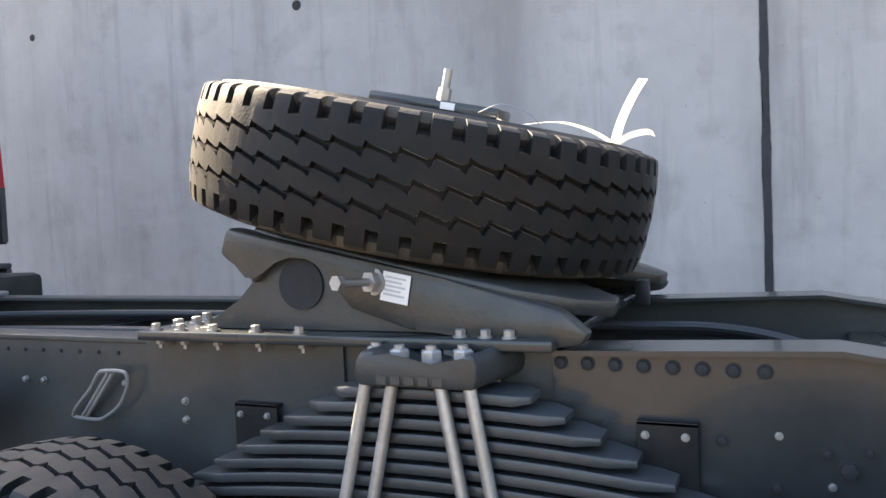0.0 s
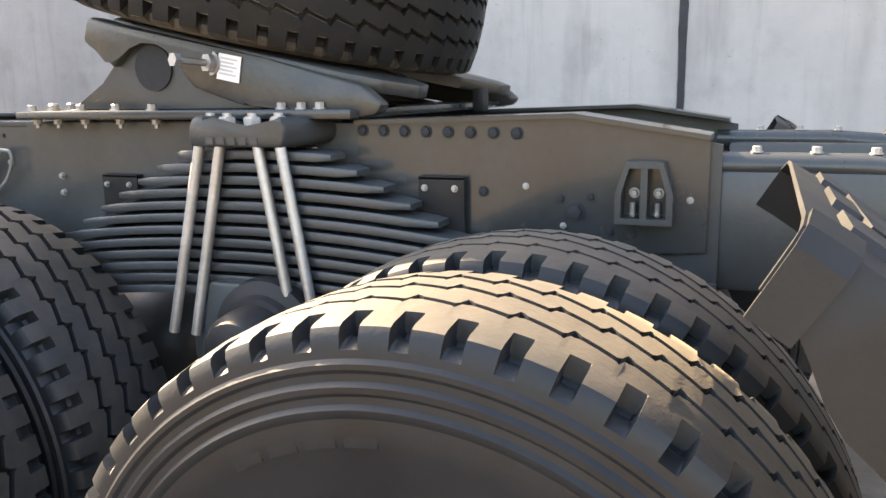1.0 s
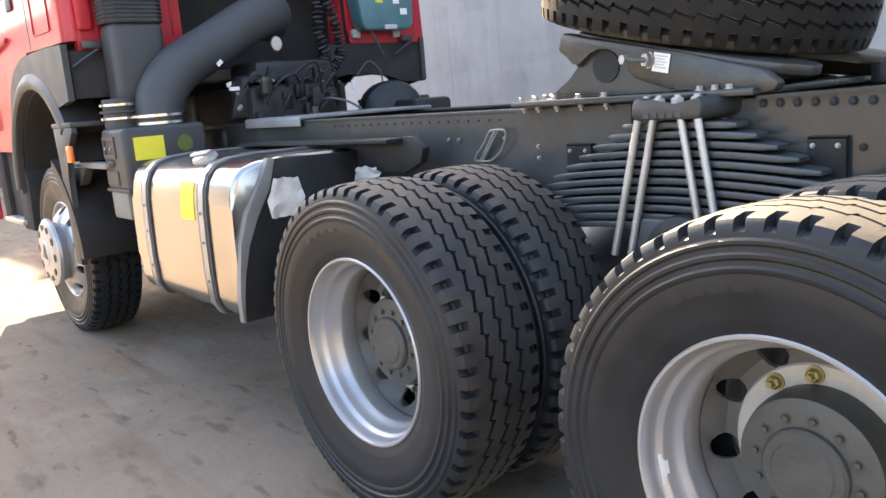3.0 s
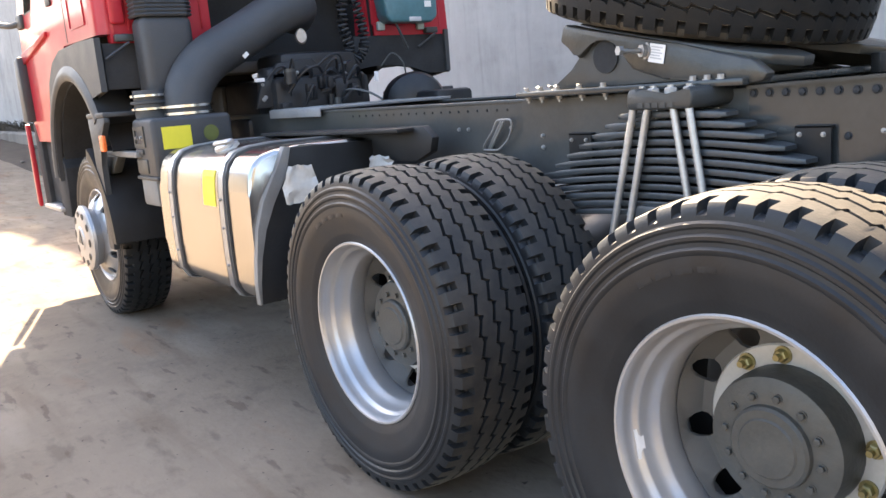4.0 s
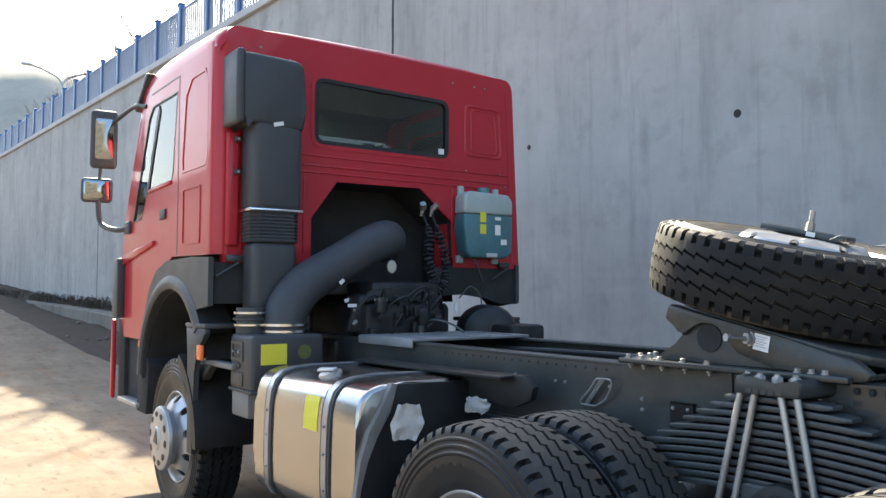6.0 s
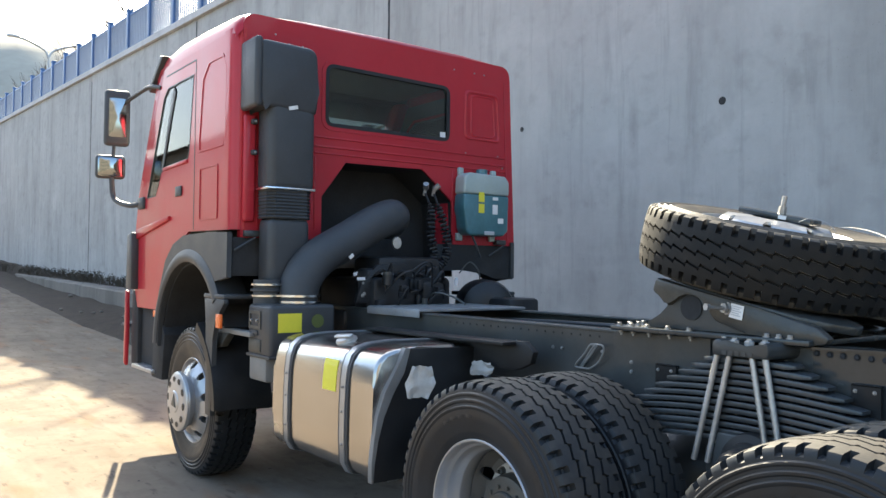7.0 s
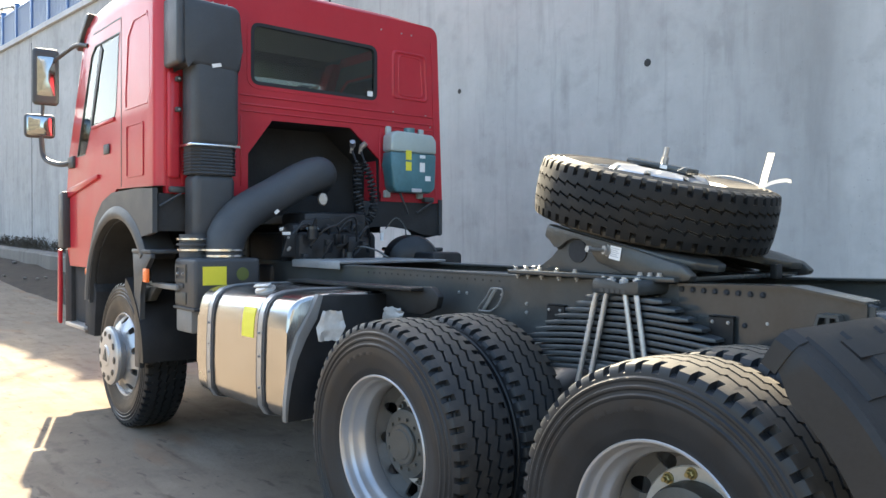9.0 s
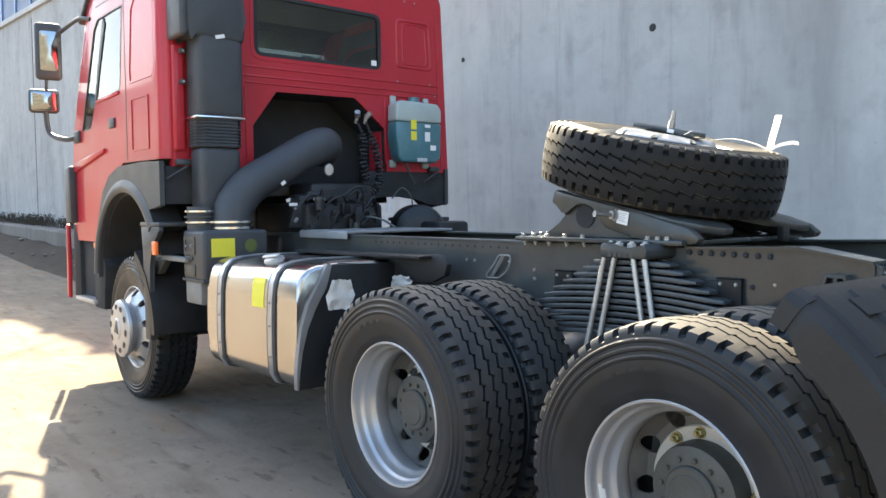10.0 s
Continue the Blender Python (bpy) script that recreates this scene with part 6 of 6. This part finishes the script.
    flap = part("front_mudguard", arc_sheet(CX, CZ, 62, 2, 12, sec), M_GUARD, truck, "black plastic front mudguard", True, 40)
    part("guard_top", B(-3.56, -3.20, *sorted((s * 1.235, s * 0.85)), 1.27, 1.30, 0.01), M_BLACK, truck)
    part("guard_side", prism([(-3.545, 1.27), (-3.515, 1.10), (-3.505, 0.50), (-3.405, 0.50), (-3.395, 1.0), (-3.35, 1.13), (-3.20, 1.24), (-3.20, 1.27)], "y", *sorted((s * 1.232, s * 1.20)), 0.006), M_BLACK, truck)
    part("side_marker", B(-3.30, -3.22, *sorted((s * 1.25, s * 1.23)), 1.085, 1.175, 0.006), M_ORANGE, truck, "orange side marker lamp")
    # lower door, steps and bumper end
    part("step_well", prism([(-4.60, 1.13), (-5.31, 1.13), (-5.33, 0.64), (-4.85, 0.62), (-4.56, 0.66)], "y", *sorted((s * 1.13, s * 0.7)), 0.01), M_MATT, cab)
    part("step", B(-5.25, -4.72, *sorted((s * 1.22, s * 0.9)), 0.63, 0.66, 0.006), M_STRAP, cab, "ribbed metal step")
    part("step_side", prism([(-4.80, 0.60), (-4.55, 0.60), (-4.50, 0.95), (-4.62, 1.10), (-4.72, 1.10), (-4.76, 0.98)], "y", *sorted((s * 1.19, s * 0.9)), 0.006), M_MATT, cab)
    part("bumper_end", prism([(FX - 0.15, 0.64), (FX - 0.09, 0.62), (FX - 0.08, 0.95), (FX - 0.08, 1.26), (FX - 0.13, 1.27)], "y", *sorted((s * 1.22, s * 1.188)), 0.012), M_RED, cab, "red bumper corner")
    part("bumper_side", B(FX - 0.10, FX + 0.08, *sorted((s * 1.165, s * 1.0)), 0.63, 1.27, 0.01), M_MATT, cab, "black inner bumper side")
    part("air_deflector", prism([(FX - 0.06, 1.28), (-5.26, 1.28), (-5.27, 1.76), (FX - 0.04, 1.74)], "y", *sorted((s * 1.235, s * 1.16)), 0.012), M_BLACK, cab, "black corner deflector")
    part("turn_lamp", B(-4.78, -4.64, *sorted((s * (CW + 0.02), s * (CW - 0.06))), 1.075, 1.125, 0.006), M_ORANGE, cab, "orange turn lamp")
    # mirrors on their arms
    for x, y, z, w, h, nm in ((-5.55, s * 1.293, 2.762, 0.212, 0.49, "main_mirror"), (-5.58, s * 1.334, 2.335, 0.245, 0.205, "wide_mirror")):
        mm = Matrix.Translation((x, y, z)) @ pose(0, 0, 0, 0, 0, s * 8)
        mir = part(nm, B(-0.09, 0.0, -w / 2, w / 2, -h / 2, h / 2, 0.036, 4, m=mm), M_BLACK, cab, "black mirror housing")
        part("mirror_glass", convex(w - 0.036, h - 0.036, 1.3 if h > 0.3 else 0.55, mm), M_MIRROR, mir, "convex mirror glass", True, 80)
    part("mirror_arm", pipe(bmesh.new(), spline([(-4.75, s * 1.17, 2.90), (-4.98, s * 1.20, 2.94), (-5.40, s * 1.215, 2.92), (-5.62, s * 1.225, 2.90)], 6), 0.018, 10), M_BLACK, cab, "black mirror arm")
    part("mirror_arm", pipe(bmesh.new(), spline([(-5.20, s * 1.17, 2.00), (-5.35, s * 1.24, 1.99), (-5.58, s * 1.30, 2.06), (-5.61, s * 1.32, 2.25)], 6), 0.022, 10), M_BLACK, cab)
    part("arm_foot", B(-5.26, -5.10, *sorted((s * 1.20, s * 1.16)), 1.95, 2.05, 0.015), M_BLACK, cab)
    part("mirror_post", R((-5.60, s * 1.32, 2.24), (-5.60, s * 1.30, 2.66), 0.015, 8), M_BLACK, cab)
part("engine_block", B(-4.85, -3.50, -0.42, 0.42, 0.72, 1.42, 0.05, 2), M_SHADEBLACK, truck, "engine under the cab, its black deepened to carry the shade")
part("radiator_cowl", B(-4.98, -4.88, -0.88, 0.88, 0.62, 1.42, 0.02), M_SHADEBLACK, truck)
# roof, rounded to the sides and the back
bm = bmesh.new()
rows = []
for i, (x, dz) in enumerate(((RX - 0.0, -0.09), (RX - 0.012, -0.04), (RX - 0.045, -0.01), (RX - 0.12, 0.012), (-3.9, 0.04), (-4.4, 0.05), (-4.66, 0.03), (-4.80, -0.04))):
    row = []
    for y, z in ((-CW, 3.0), (-CW + 0.002, 3.04), (-CW + 0.02, 3.08), (-CW + 0.06, 3.125), (-CW + 0.13, 3.155), (-0.7, 3.175), (0, 3.185)):
        zz = min(z, 3.185) + dz * (0.3 if z < 3.03 else 1)
        row.append((x, y, zz))
    row += [(x, -y, z) for x, y, z in row[-2::-1]]
    rows.append([bm.verts.new(p) for p in row])
for a, b in zip(rows, rows[1:]):
    for k in range(len(a) - 1):
        bm.faces.new((a[k], a[k + 1], b[k + 1], b[k]))
part("roof", bm, M_RED, cab, "glossy red roof", True, 60)
# front
part("windscreen", prism([(-4.80, 3.02), (-4.78, 3.02), (FX + 0.05, 1.98), (FX + 0.03, 1.98)], "y", -1.05, 1.05), M_GLASS, cab, "curved windscreen", smooth=False)
for s in (-1, 1):
    part("pillar", prism([(-4.82, 3.05), (-4.64, 3.05), (-5.28, 1.98), (FX, 1.98)], "y", *sorted((s * 1.172, s * 1.04)), 0.012), M_RED, cab)
part("front_panel", B(FX - 0.02, FX + 0.06, -1.13, 1.13, 1.13, 2.0, 0.03), M_RED, cab)
part("bumper", B(FX - 0.16, FX - 0.08, -1.04, 1.04, 0.60, 1.0, 0.03), M_RED, cab)
part("sun_visor", prism([(-4.64, 3.13), (-4.72, 3.15), (-5.02, 2.93), (-4.97, 2.89)], "y", -1.20, 1.20, 0.014), M_BLACK, cab, "black sun visor")
part("dashboard", B(-5.25, -4.85, -1.08, 1.08, 1.5, 2.02, 0.05), M_INNER, cab)
for y in (-0.62, 0.62):
    part("seat", B(-4.45, -3.95, y - 0.27, y + 0.27, 1.5, 1.95, 0.08), M_INNER, cab)
    part("seat_back", B(-4.05, -3.88, y - 0.26, y + 0.26, 1.9, 2.62, 0.07), M_INNER, cab)
part("cab_lining", B(-3.95, -3.70, -1.10, 1.10, 1.5, 2.0, 0.05), M_CURTAIN, cab, "bunk in the cab")
part("headlining", B(-4.7, -3.35, -1.05, 1.05, 3.07, 3.10), M_CURTAIN, cab, smooth=False)
# small bracket at the cab's back corner
for y in (-1.06, 1.06):
    br = part("cab_latch", B(RX, RX + 0.05, y - 0.05, y + 0.05, 1.675, 1.715, 0.008), M_CAST, cab, "small grey latch bracket")
    part("latch_rod", R((RX + 0.05, y + 0.02, 1.67), (RX + 0.02, y - 0.11, 1.585), 0.008, 8), M_BLACK, br)

# ---- coolant reservoir on the cab back ----
low = [(0.625, 1.78), (0.66, 1.74), (1.0, 1.74), (1.05, 1.78), (1.06, 2.06), (0.605, 2.06), (0.605, 1.95)]
res = part("coolant_tank", prism(low, "x", RX + 0.01, RX + 0.14, 0.02, seg=3), M_COOLANT, cab, "translucent tank with teal coolant", True, 35)
up = [(0.605, 2.06), (1.06, 2.06), (1.06, 2.17), (1.02, 2.215), (0.66, 2.225), (0.61, 2.19)]
part("empty_top", prism(up, "x", RX + 0.01, RX + 0.14, 0.018, seg=3), M_MILKY, res, "milky empty upper part", True, 35)
for y in (0.66, 0.99):
    part("lug", B(RX, RX + 0.03, y - 0.025, y + 0.025, 2.19, 2.27, 0.01), M_MILKY, res)
    part("lug", B(RX, RX + 0.03, y - 0.04, y + 0.02, 1.70, 1.76, 0.01), M_MILKY, res)
part("tank_cap", R((RX + 0.07, 0.83, 2.21), (RX + 0.07, 0.83, 2.26), 0.045, 18), M_COOLANT, res)
part("tank_hose", pipe(bmesh.new(), spline([(RX + 0.09, 0.72, 1.75), (RX + 0.11, 0.75, 1.66), (RX + 0.10, 0.80, 1.57)], 6), 0.009, 7), M_BLACK, res)
part("outlet", B(RX + 0.14, RX + 0.15, 0.80, 0.90, 1.745, 1.775, 0.004), M_INK, res)
for y0, y1, z0, z1, m in ((0.745, 0.80, 2.0, 2.075, M_YELLOW), (0.745, 0.80, 1.915, 1.985, M_YELLOW), (0.885, 0.935, 1.91, 1.985, M_WHITE), (0.885, 0.94, 2.02, 2.045, M_WHITE), (0.94, 0.995, 1.84, 1.88, M_WHITE)):
    st = part("sticker", B(RX + 0.140, RX + 0.143, y0, y1, z0, z1), m, res, smooth=False)
part("window_sticker", B(RX + 0.0, RX + 0.002, 0.47, 0.52, 2.49, 2.53), M_WHITE, cab, "small white sticker", smooth=False)
